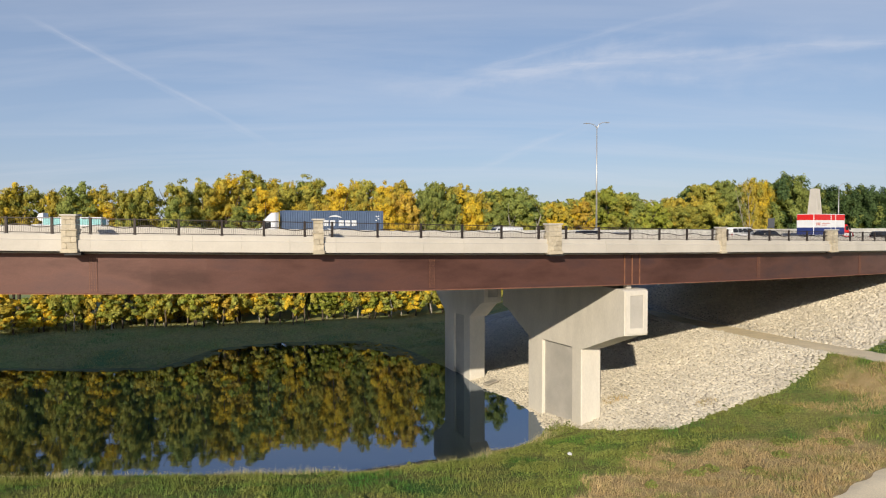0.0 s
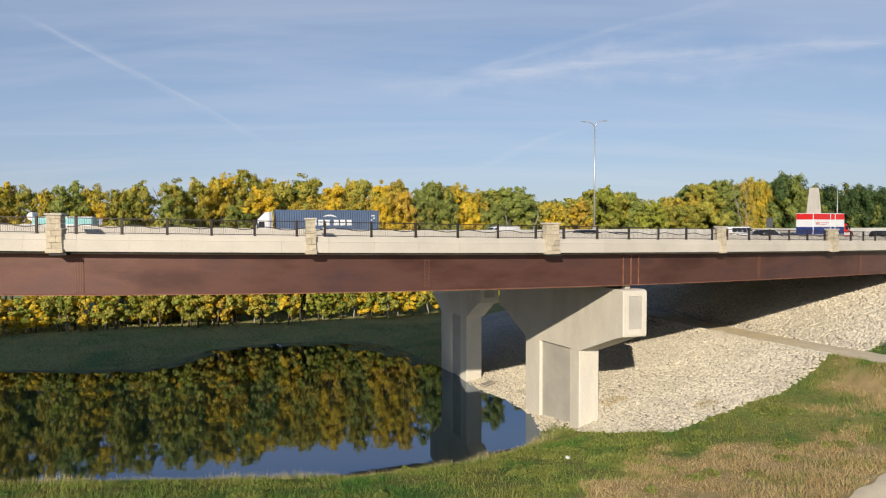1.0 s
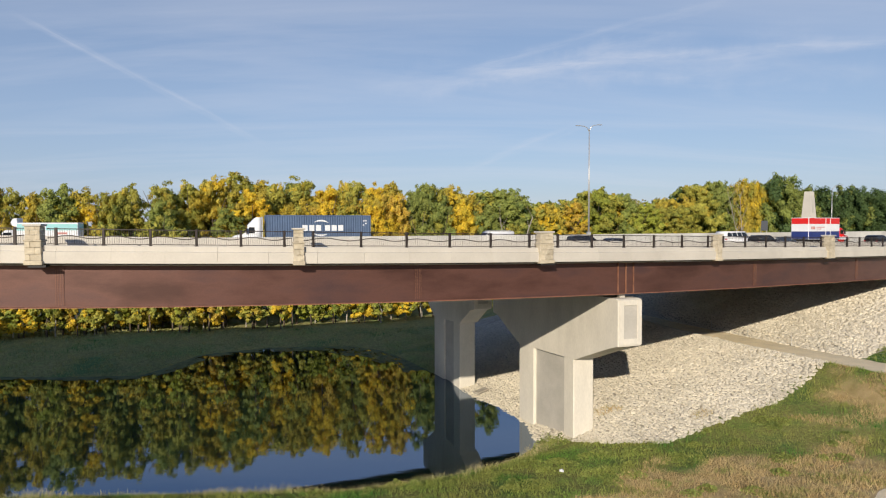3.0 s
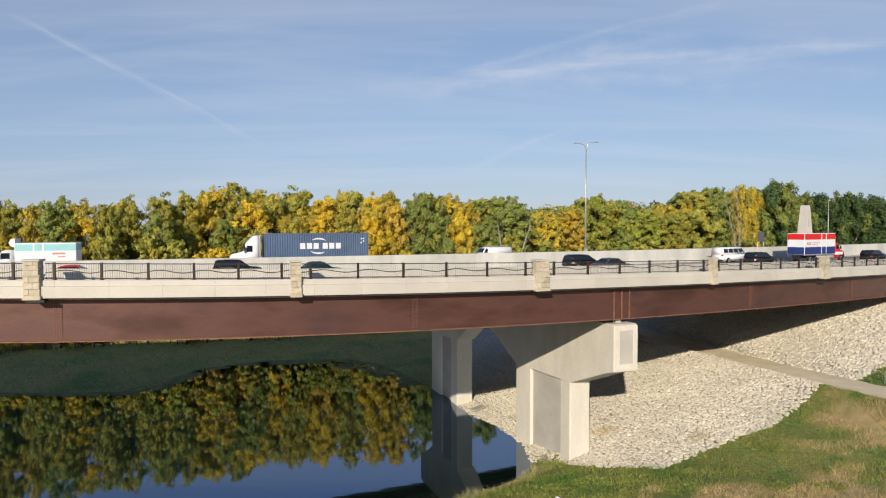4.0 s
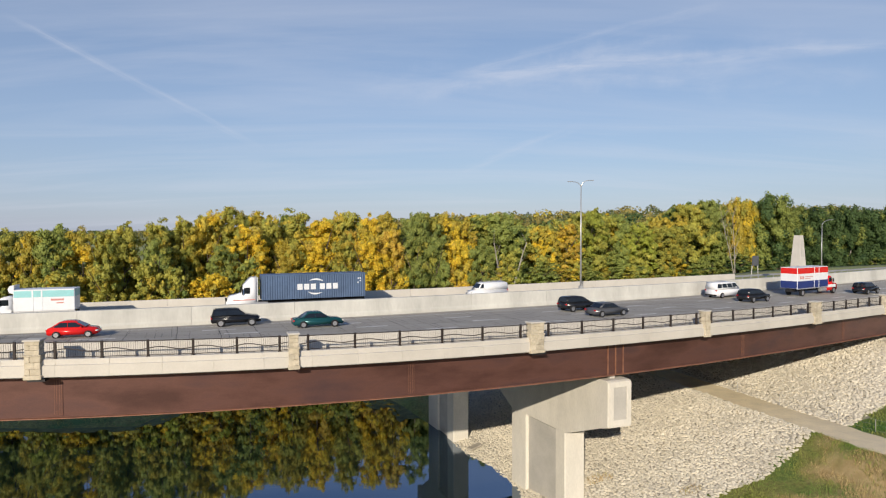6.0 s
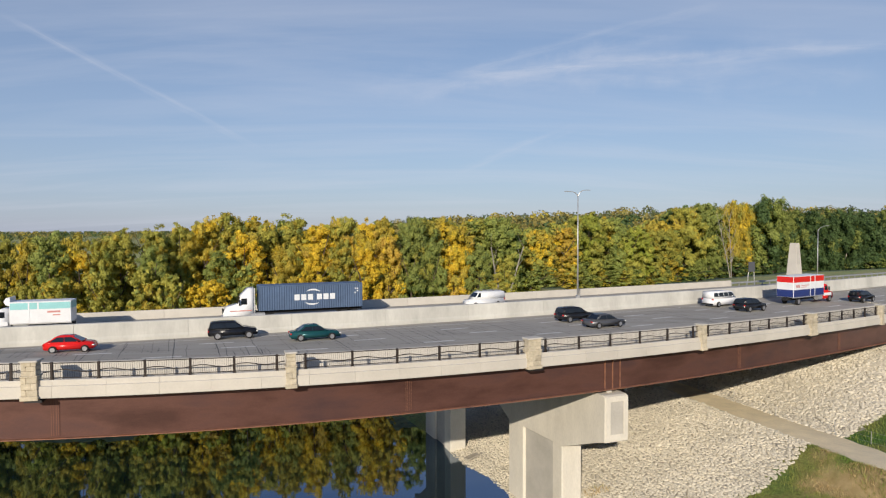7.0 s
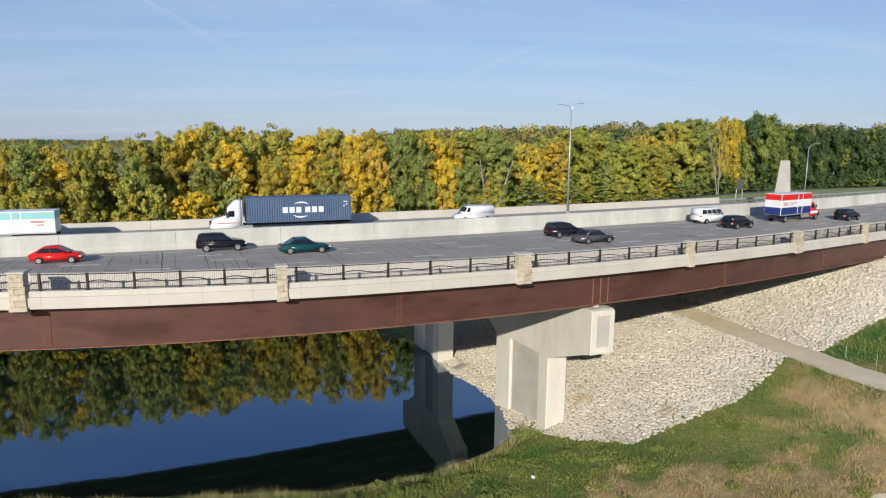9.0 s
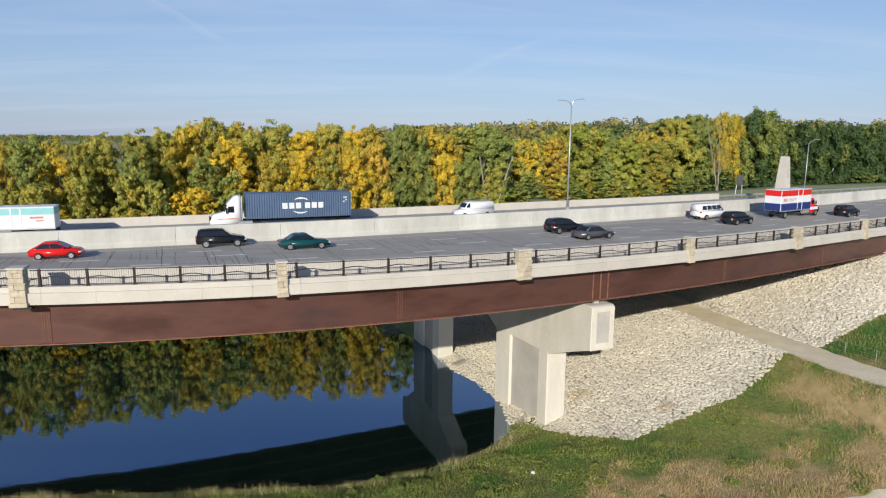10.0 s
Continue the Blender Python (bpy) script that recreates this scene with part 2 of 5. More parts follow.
BARKW = material("pale_bark", (0.36, 0.33, 0.28), 0.85, scale=0.8, spread=0.25, bump=0.5, bump_scale=6, stretch=(1, 1, 0.3), rand=0.2)
LEAF = {
    "green": leafmat("green_leaves", (0.245, 0.300, 0.080), (0.320, 0.355, 0.090), (0.175, 0.235, 0.066)),
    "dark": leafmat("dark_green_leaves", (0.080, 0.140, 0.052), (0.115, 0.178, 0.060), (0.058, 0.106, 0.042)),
    "olive": leafmat("olive_yellow_leaves", (0.365, 0.370, 0.080), (0.480, 0.440, 0.085), (0.260, 0.305, 0.074)),
    "amber": leafmat("amber_leaves", (0.48, 0.395, 0.070), (0.58, 0.45, 0.070), (0.34, 0.325, 0.068)),
    "lime": leafmat("lime_leaves", (0.30, 0.345, 0.060), (0.38, 0.40, 0.065), (0.21, 0.27, 0.055)),
    "far_green": leafmat("distant_green_leaves", (0.130, 0.165, 0.074), (0.175, 0.200, 0.082), (0.095, 0.130, 0.064)),
    "far_olive": leafmat("distant_olive_leaves", (0.30, 0.265, 0.090), (0.39, 0.32, 0.095), (0.22, 0.21, 0.080)),
    "yellow": leafmat("yellow_leaves", (0.70, 0.50, 0.050), (0.78, 0.57, 0.055), (0.54, 0.43, 0.050)),
    "orange": leafmat("orange_leaves", (0.60, 0.41, 0.075), (0.66, 0.48, 0.085), (0.46, 0.33, 0.065)),
    "red": leafmat("red_leaves", (0.32, 0.085, 0.035), (0.40, 0.14, 0.04), (0.22, 0.07, 0.03)),
}
ALU = material("galvanised_pole", (0.50, 0.50, 0.49), 0.45, metal=0.6, scale=1, spread=0.06)
WHITE = material("white_paint", (0.72, 0.73, 0.74), 0.35, scale=0.8, spread=0.04, spec=0.5)
BLACKP = material("black_car_paint", (0.012, 0.013, 0.016), 0.22, scale=1, spread=0.1, spec=0.5)
REDP = material("red_car_paint", (0.62, 0.016, 0.014), 0.25, scale=1, spread=0.05, spec=0.5)
TEALP = material("teal_car_paint", (0.014, 0.085, 0.095), 0.25, metal=0.3, scale=1, spread=0.05, spec=0.5)
GREYP = material("grey_car_paint", (0.11, 0.115, 0.125), 0.28, metal=0.4, scale=1, spread=0.05, spec=0.5)
NAVY = material("navy_container", (0.075, 0.118, 0.200), 0.55, scale=0.5, spread=0.12, bump_scale=8)
RUBBER = material("tyre_rubber", (0.016, 0.016, 0.017), 0.8, scale=3)
RIM = material("alloy_rim", (0.55, 0.55, 0.56), 0.3, metal=0.8, scale=3, spread=0.05)
GLASSD = material("dark_window", (0.012, 0.015, 0.018), 0.06, scale=2, spread=0.1, spec=0.6)
LAMPR = material("red_lamp_lens", (0.45, 0.02, 0.02), 0.2, scale=3)
LAMPW = material("clear_lamp_lens", (0.7, 0.7, 0.68), 0.15, scale=3)
BARSM = material("white_marking", (0.70, 0.72, 0.74), 0.5, scale=3, spread=0.05)
BLUEP = material("blue_lorry_paint", (0.018, 0.035, 0.16), 0.35, scale=0.8, spread=0.08, spec=0.5)
TEALB = material("turquoise_band_paint", (0.27, 0.56, 0.56), 0.4, scale=0.8, spread=0.06, spec=0.4)
MARKR = material("faded_red_marking", (0.55, 0.25, 0.22), 0.5, scale=3, spread=0.1)
ALGAE = material("floating_weed", (0.15, 0.175, 0.075), 0.7, scale=0.7, spread=0.35, bump=0.3, bump_scale=9)

WATER = bpy.data.materials.new("dark_water")
WATER.use_nodes = True
_t = WATER.node_tree
_b = _t.nodes["Principled BSDF"]
_b.inputs["Base Color"].default_value = (0.005, 0.014, 0.011, 1)
_b.inputs["Roughness"].default_value, _b.inputs["IOR"].default_value, _b.inputs["Specular IOR Level"].default_value = 0.03, 2.8, 0.75
_b.inputs["Specular Tint"].default_value = (0.66, 0.79, 1.0, 1)
_g = _t.nodes.new("ShaderNodeNewGeometry")
_m = _t.nodes.new("ShaderNodeMapping"); _m.inputs["Scale"].default_value = (0.5, 1.0, 1)
_n = _t.nodes.new("ShaderNodeTexNoise"); _n.inputs["Scale"].default_value, _n.inputs["Detail"].default_value = 0.9, 3
_u = _t.nodes.new("ShaderNodeBump"); _u.inputs["Strength"].default_value, _u.inputs["Distance"].default_value = 0.06, 0.05
_t.links.new(_g.outputs["Position"], _m.inputs[0]); _t.links.new(_m.outputs[0], _n.inputs["Vector"])
_t.links.new(_n.outputs["Fac"], _u.inputs["Height"]); _t.links.new(_u.outputs[0], _b.inputs["Normal"])


# ---- building helpers ----
def mesh_of(name, bm, mat, smooth=False):
    me = bpy.data.meshes.new(name)
    bm.normal_update()
    bm.to_mesh(me)
    bm.free()
    me.materials.append(mat)
    if smooth:
        me.polygons.foreach_set("use_smooth", [True] * len(me.polygons))
    return me


def part(name, bm, mat, parent=None, label="", smooth=False):
    ob = new(name, mesh_of(name, bm, mat, smooth))
    if parent is not None:
        ob.parent = parent
    if label:
        ob["label"] = label
    return ob


def thing(name, label, category, group="", kind="", at=None):
    e = new(name)
    e.empty_display_size = 0.2
    if at is not None:
        e.matrix_world = at
    return tagged(e, label, category, group, kind)


def box(bm, x0, x1, y0, y1, z0, z1, m=None, bevel=0.0):
    """A box, its upright and level edges eased where bevel is given."""
    vs = [bm.verts.new((x, y, z)) for z in (z0, z1) for x, y in ((x0, y0), (x1, y0), (x1, y1), (x0, y1))]
    fs = [bm.faces.new([vs[i] for i in f]) for f in ((3, 2, 1, 0), (4, 5, 6, 7), (0, 1, 5, 4), (1, 2, 6, 5), (2, 3, 7, 6), (3, 0, 4, 7))]
    if bevel:
        es = {e for f in fs for e in f.edges}
        r = bmesh.ops.bevel(bm, geom=list(es), offset=bevel, segments=1, affect="EDGES", profile=0.5)
        vs = list({v for f in r["faces"] for v in f.verts} | {v for v in vs if v.is_valid})
    if m is not None:
        for v in vs:
            v.co = m @ v.co
    return bm


def tube(bm, a, b, r0, r1=None, n=8, caps=True):
    a, b = Vector(a), Vector(b)
    r1 = r0 if r1 is None else r1
    q = (b - a).to_track_quat("Z", "Y")
    rings = []
    for p, r in ((a, r0), (b, r1)):
        rings.append([bm.verts.new(p + q @ Vector((math.cos(2 * math.pi * i / n) * r, math.sin(2 * math.pi * i / n) * r, 0))) for i in range(n)])
    for i in range(n):
        bm.faces.new((rings[0][i], rings[0][(i + 1) % n], rings[1][(i + 1) % n], rings[1][i]))
    if caps:
        bm.faces.new(rings[0][::-1]); bm.faces.new(rings[1])
    return bm


def extrude(bm, outline, y0, y1, m=None):
    """A plate: outline in x, z, from y0 to y1."""
    a = [bm.verts.new((x, y0, z)) for x, z in outline]
    b = [bm.verts.new((x, y1, z)) for x, z in outline]
    n = len(outline)
    bm.faces.new(a)
    bm.faces.new(b[::-1])
    for i in range(n):
        bm.faces.new((a[(i + 1) % n], a[i], b[i], b[(i + 1) % n]))
    bmesh.ops.recalc_face_normals(bm, faces=bm.faces[:])
    if m is not None:
        for v in a + b:
            v.co = m @ v.co
    return bm


def mesh_from(name, verts, faces, mat, parent=None, label="", smooth=False):
    me = bpy.data.meshes.new(name)
    me.from_pydata(verts, [], faces)
    me.materials.append(mat)
    if smooth:
        me.polygons.foreach_set("use_smooth", [True] * len(me.polygons))
    ob = new(name, me)
    if parent is not None:
        ob.parent = parent
    if label:
        ob["label"] = label
    return ob


# ---- plan: the road's three long lines, x along the bridge, y across ----
def bent(x, a, b, c, d, lo, hi):
    """A gently curved line, going on straight beyond lo and hi: y and slope."""
    k = min(max(x, lo), hi)
    s = b + 2 * c * k + 3 * d * k * k
    return a + b * k + c * k * k + d * k ** 3 + s * (x - k), s


def near_line(x): return bent(x, 46.2, 0.370, 0.004165, -2.17e-5, -32, 62)
def fall(x): return 0.03 - 0.0185 * max(-70, min(70, x))   # the near edge falls gently to one side
def mid_line(x): return bent(x, 74.6, 0.385, 0.0013, 0, -60, 90)
def far_line(x):
    y, s = bent(x, 92.8, 0.41, 0.0006, 0, -60, 90)
    k = max(-60, min(0, x))
    return y + 0.0012 * k * k + 0.0024 * k * (x - k if x < -60 else 0), s + 0.0024 * k


def at(line, x, off=0.0, z=0.0):
    """A point off metres behind the line at x (towards the far side), at height z."""
    y, s = line(x)
    k = 1 / math.hypot(1, s)
    return Vector((x - s * k * off, y + k * off, z + (fall(x) if line is near_line else -0.0001 * max(-60, min(0, x)) ** 2 if line is far_line else 0)))


def along(line, x, off=0.0, z=0.0):
    """A frame on the line: x along the road, y to the far side."""
    return Matrix.Translation(at(line, x, off, z)) @ Matrix.Rotation(math.atan(line(x)[1]), 4, "Z")


def sweep(line, xs, profile, caps=True, drop=None):
    """A closed profile (offset, z) carried along a line, lowered by drop(x)."""
    bm = bmesh.new()
    rows = [[bm.verts.new(at(line, x, o, z - (drop(x) if drop else 0))) for o, z in profile] for x in xs]
    n = len(profile)
    for a, b in zip(rows, rows[1:]):
        for i in range(n):
            bm.faces.new((a[i], b[i], b[(i + 1) % n], a[(i + 1) % n]))
    if caps:
        bm.faces.new(rows[0]); bm.faces.new(rows[-1][::-1])
    bmesh.ops.recalc_face_normals(bm, faces=bm.faces[:])
    return bm


def steps(a, b, n):
    return [a + (b - a) * i / n for i in range(n + 1)]


ABUT = 71.0          # where the bridge meets its embankment
LEFT, RIGHT = -95.0, 190.0
PIL_TOP, RAIL_TOP, PAR_TOP, LEDGE, PAR_FOOT = 19.68, 19.45, 18.46, 18.13, 17.42
DECK_N, DECK_M = 17.72, 17.05
GIRD_TOP, GIRD_FOOT = 17.25, 14.68

# ---- ground ----
SHORE = [(-160, 49), (-60, 50), (-19, 50.3), (-5.4, 50.8), (2, 53), (7.7, 56.8), (10.6, 60.5), (10.6, 66.5), (8.6, 73), (6.0, 77.5), (4.4, 82),
         (2.5, 87), (0, 92), (-3, 99), (-7.4, 106.5), (-12.5, 110), (-25.7, 109.4), (-35, 103.6), (-36.8, 94), (-38, 89.8), (-48, 89.2), (-70, 90.5), (-160, 92)]
def plateau(x):
    return [(x, near_line(x)[0]), (RIGHT + 200, near_line(RIGHT + 200)[0]), (RIGHT + 200, far_line(RIGHT + 200)[0]), (47.5, near_line(57)[0] + 46)]


FOOT, PLATEAU = plateau(57.0), plateau(ABUT)   # what the lower slope follows, and the top of the embankment
PATHWAY = [(32.5, 106, 5.7), (34.6, 92, 6.0), (36.1, 83, 6.3), (38.4, 70, 6.75), (39.8, 61.5, 7.15), (40.2, 56, 7.55), (41.4, 50, 8.0), (43.5, 42, 8.3), (48, 30, 8.6)]


def signed(poly, X, Y):
    """Distance to a polygon's edge, negative inside, for arrays."""
    best, inside = np.full(X.shape, 1e9), np.zeros(X.shape, bool)
    for (ax, ay), (bx, by) in zip(poly, poly[1:] + poly[:1]):
        ex, ey = bx - ax, by - ay
        t = np.clip(((X - ax) * ex + (Y - ay) * ey) / (ex * ex + ey * ey), 0, 1)
        best = np.minimum(best, np.hypot(X - ax - t * ex, Y - ay - t * ey))
        if ay != by:
            inside ^= ((ay > Y) != (by > Y)) & (X < (bx - ax) * (Y - ay) / (by - ay) + ax)
    return np.where(inside, -best, best)


def path_near(X, Y):
    """Distance to the footpath's middle and its height there."""
    best, high = np.full(X.shape, 1e9), np.zeros(X.shape)
    for (ax, ay, az), (bx, by, bz) in zip(PATHWAY, PATHWAY[1:]):
        ex, ey = bx - ax, by - ay
        t = np.clip(((X - ax) * ex + (Y - ay) * ey) / (ex * ex + ey * ey), 0, 1)
        d = np.hypot(X - ax - t * ex, Y - ay - t * ey)
        high = np.where(d < best, az + t * (bz - az), high)
        best = np.minimum(best, d)
    return best, high


def above_path(X, Y):
    return X > np.interp(Y, [p[1] for p in PATHWAY[::-1]], [p[0] for p in PATHWAY[::-1]])


def ground_height(X, Y):
    X, Y = np.asarray(X, float), np.asarray(Y, float)
    s = signed(SHORE, X, Y)
    d, top = signed(FOOT, X, Y), signed(PLATEAU, X, Y)
    amp = 4.5 - 2.7 * np.clip((Y - 62) / 20, 0, 1)
    bank = np.where(s > 0, amp * (1 - np.exp(-0.085 * np.maximum(s, 0))), np.maximum(0.16 * s, -2.2))
    low = 6.9 * np.clip(1 - (d - 22) / 25.5, 0, 1) ** 0.8
    emb = np.where(d < 0, 16.6, np.where(d < 17, 16.6 - 0.545 * d, np.where(d < 22, 7.33 - 0.086 * (d - 17), low)))
    z = np.where(s > 0, (np.maximum(bank, 0) ** 3 + np.maximum(emb, 0) ** 3) ** (1 / 3), bank + np.where(emb > 0.2, emb, 0))
    hill = 27 * np.clip((np.hypot(X * 0.7, Y) - 320) / 700, 0, 1) ** 1.3 * np.clip((X / np.maximum(Y, 50) + 0.24) / 0.58, 0, 1)
    z = z + np.where(Y > 130, hill, 0)
    z = z + np.where((s > 2) & (d > 24), 0.16 * np.sin(X * 0.31 + 1.3 * np.sin(Y * 0.23)) * np.sin(Y * 0.37), 0)
    pd, ph = path_near(X, Y)
    ruled = np.where(top < 0, 16.6, 16.6 - (16.6 - ph) * np.maximum(top, 0) / np.maximum(np.maximum(top, 0) + np.maximum(pd - 2.3, 0), 0.01))
    z = np.where(above_path(X, Y) & ((pd < 70) | (top < 40)) & (Y < 200), ruled, z)
    k = np.clip((pd - 2.3) / 2.2, 0, 1)
    k = k * k * (3 - 2 * k)
    return z * k + ph * (1 - k)


def stony(X, Y):
    """Where broken stone covers the slopes below and above the footpath."""
    X, Y = np.asarray(X, float), np.asarray(Y, float)
    d, s, top = signed(FOOT, X, Y), signed(SHORE, X, Y), signed(PLATEAU, X, Y)
    pd, _ = path_near(X, Y)
    upper = (top > -0.5) & above_path(X, Y) & (Y > 63.2 + 0.40 * (X - 42.2)) & (X < 68)
    edge = np.interp(X, [1, 5, 8.5, 11.5, 15, 19, 29.5, 37.7, 39.5], [86, 72, 63, 60.5, 55.2, 52.3, 55.8, 61.4, 63])
    lower = ~above_path(X, Y) & (s > -0.5) & (Y > edge) & (X < 40) & (X > np.interp(Y, [60, 77, 84, 118], [0, 2.0, 5.2, 8]))
    return (upper | lower) & (pd > 2.15) & (Y < 118)


def dry(X, Y):
    """How parched the grass is: the trodden ground on the near side and the strips beside the path."""
    X, Y = np.asarray(X, float), np.asarray(Y, float)
    edge = np.interp(X, [0, 6, 9, 12.6, 15.5, 24, 28.5, 31, 36, 50], [33, 36, 39.5, 43.5, 46.2, 46.6, 47.4, 46, 47, 50])
    a = np.minimum(0.42 + (edge - Y) / 3.2, 0.9)
    b = 1.0 - np.hypot((X - 37.5) / 7.5, (Y - 50.5) / 11)
    n = 0.28 * np.sin(X * 0.9 + 1.7 * np.sin(Y * 0.6)) + 0.22 * np.sin(Y * 1.3 + X * 0.5)
    return np.maximum(a, b) + n


def spaced(*runs):
    out = []
    for a, b, n in runs:
        out += [a + (b - a) * i / n for i in range(n)]
    return out + [runs[-1][1]]


gx = np.array(spaced((-3000, -400, 6), (-400, -80, 10), (-80, 70, 136), (70, 200, 18), (200, 500, 8), (500, 3200, 6)))
gy = np.array(spaced((-500, 20, 6), (20, 122, 96), (122, 260, 18), (260, 1100, 14), (1100, 4500, 6)))
GX, GY = np.meshgrid(gx, gy)
GZ = ground_height(GX, GY)
nx = len(gx)
cells = [(j * nx + i, j * nx + i + 1, (j + 1) * nx + i + 1, (j + 1) * nx + i) for j in range(len(gy) - 1) for i in range(nx - 1)]
ground = mesh_from("ground", np.stack([GX.ravel(), GY.ravel(), GZ.ravel()], 1).tolist(), cells, GROUND, smooth=True)
ground.data.materials.append(SAND)
cxs, cys = (GX[:-1, :-1] + GX[1:, 1:]) / 2, (GY[:-1, :-1] + GY[1:, 1:]) / 2
ground.data.materials.append(MEADOW)
inside = stony(cxs, cys) & ((cys > 63) | stony(cxs - 0.6, cys - 0.5) & stony(cxs + 0.6, cys - 0.5) & stony(cxs - 0.6, cys + 0.5) & stony(cxs + 0.6, cys + 0.5))
kinds = np.where(inside, 1, np.where(cys > 84, 2, 0))
attr = ground.data.attributes.new("dryness", "FLOAT", "POINT")
attr.data.foreach_set("value", np.clip((dry(GX, GY) - 0.15) / 0.5, 0, 1).astype(np.float32).ravel())
ground.data.polygons.foreach_set("material_index", kinds.astype(np.int32).ravel())
tagged(ground, "rough grassy river banks, part green and part dry brown, with rubble slopes", "ground", kind="structure")

wat = mesh_from("water", [(-400, 44, 0), (30, 44, 0), (30, 125, 0), (-400, 125, 0)], [(0, 1, 2, 3)], WATER)
tagged(wat, "still dark green water reflecting the autumn trees and sky", "water", kind="structure")

# footpath, a thin sheet that follows the bench
pv, pf = [], []
dense = []
for a, b in zip(PATHWAY, PATHWAY[1:]):
    dense += [Vector(a).lerp(Vector(b), k / 6) for k in range(6)]
for i, p in enumerate(dense):
    q = dense[min(i + 1, len(dense) - 1)] - dense[max(i - 1, 0)]
    side = Vector((q.y, -q.x, 0)).normalized()
    w = 2.25 + 0.15 * math.sin(i * 1.7)
    for k in (-1, -0.5, 0, 0.5, 1):
        c = p + side * (w * k)
        pv.append((c.x, c.y, p.z + 0.05 - 0.03 * abs(k)))
for i in range(len(dense) - 1):
    pf += [(i * 5 + k, i * 5 + k + 1, i * 5 + k + 6, i * 5 + k + 5) for k in range(4)]
footpath = mesh_from("pavement", pv, pf, DIRT, smooth=True)
tagged(footpath, "pale packed gravel footpath along the stone slope", "footpath", kind="structure")

# second gravel path that comes in from the near side
lv, lf = [], []
EDGE = [Vector(p) for p in ((8, 25.5, 0), (22.3, 36.0, 0), (27.9, 40.1, 0), (32.8, 41.5, 0), (40, 42.4, 0))]
run = [a.lerp(b, k / 14) for a, b in zip(EDGE, EDGE[1:]) for k in range(14)] + [EDGE[-1]]
for i, p in enumerate(run):
    q = (run[min(i + 3, len(run) - 1)] - run[max(i - 3, 0)]).normalized()
    for k in range(7):
        c = p + Vector((q.y, -q.x, 0)) * (0.45 * k + 0.12 * math.sin(i * 0.9 + k))
        lv.append((c.x, c.y, float(ground_height(c.x, c.y)) + (0.07 if 0 < k < 6 else 0.0)))
for i in range(len(run) - 1):
    lf += [(i * 7 + k, i * 7 + k + 1, i * 7 + k + 8, i * 7 + k + 7) for k in range(6)]
tagged(mesh_from("pavement_near", lv, lf, DIRT, smooth=True), "pale gravel path on the trodden near bank", "footpath", kind="structure")

# ---- road ----
def ribbon(name, a_line, a_off, a_z, b_line, b_off, b_z, mat, parent=None, thick=0.3, x0=LEFT, x1=RIGHT, n=380):
    """A slab between two lines."""
    v, f = [], []
    for x in steps(x0, x1, n):
        p, q = at(a_line, x, a_off, a_z), at(b_line, x, b_off, b_z)
        v += [p, q, q - Vector((0, 0, thick)), p - Vector((0, 0, thick))]
    for i in range(n):
        o = i * 4
        f += [(o, o + 4, o + 5, o + 1), (o + 1, o + 5, o + 6, o + 2), (o + 2, o + 6, o + 7, o + 3), (o + 3, o + 7, o + 4, o)]
    f += [(0, 1, 2, 3), (n * 4 + 3, n * 4 + 2, n * 4 + 1, n * 4)]
    return mesh_from(name, [tuple(p) for p in v], f, mat, parent)


road = tagged(ribbon("road", near_line, 0.50, DECK_N, mid_line, 0.02, DECK_M, ASPH), "grey worn highway deck with many sealed cracks", "road", kind="structure")
road_far = tagged(ribbon("road_far", mid_line, 0.78, 17.25, far_line, 0.02, 17.05, ASPH), "grey highway deck of the opposite direction", "road", kind="structure")


def on_deck(x, v):
    """A point of the near carriageway, v from 0 at the parapet to 1 at the median wall."""
    p, q = at(near_line, x, 0.5, DECK_N), at(mid_line, x, 0.0, DECK_M)
    return p.lerp(q, v)


def strip_on_deck(vs, fs, pts, w, lift):
    """A narrow ribbon through deck points."""
    o = len(vs)
    for i, p in enumerate(pts):
        q = pts[min(i + 1, len(pts) - 1)] - pts[max(i - 1, 0)]
        s = Vector((q.y, -q.x, 0)).normalized() * w
        vs += [tuple(p + s + Vector((0, 0, lift))), tuple(p - s + Vector((0, 0, lift)))]
    fs += [(o + 2 * i, o + 2 * i + 1, o + 2 * i + 3, o + 2 * i + 2) for i in range(len(pts) - 1)]


rnd = random.Random(11)
vs, fs = [], []
for i in range(270):
    x = -58 + i * 0.40 + rnd.uniform(-0.3, 0.3)
    if x > 24 and rnd.random() < 0.6:
        continue
    v0 = rnd.choice((0.02, 0.1, 0.3, 0.45, 0.6)) + rnd.uniform(-0.03, 0.03)
    v1 = min(0.97, v0 + rnd.choice((0.12, 0.2, 0.3, 0.5)))
    drift, pts = 0.0, []
    for k in range(9):
        drift += rnd.uniform(-0.06, 0.06)
        v = v0 + (v1 - v0) * k / 8
        pts.append(on_deck(x - 8.5 * (v - 0.5) + drift, v))
    strip_on_deck(vs, fs, pts, rnd.uniform(0.010, 0.026), 0.008)
for v in (0.19, 0.335, 0.48, 0.63, 0.765, 0.90):
    strip_on_deck(vs, fs, [on_deck(x, v + 0.0025) for x in steps(-60, 110, 80)], 0.022, 0.006)
for x in (-50, -41, -33, -26, -19.5, -13, -6, 2, 11, 21, 33):
    strip_on_deck(vs, fs, [on_deck(x - 8.5 * (v - 0.5) + rnd.uniform(-0.05, 0.05), v) for v in steps(0.02, 0.98, 14)], 0.028, 0.008)
tagged(mesh_from("crack_seal", vs, fs, TAR, road), kind="stuff")
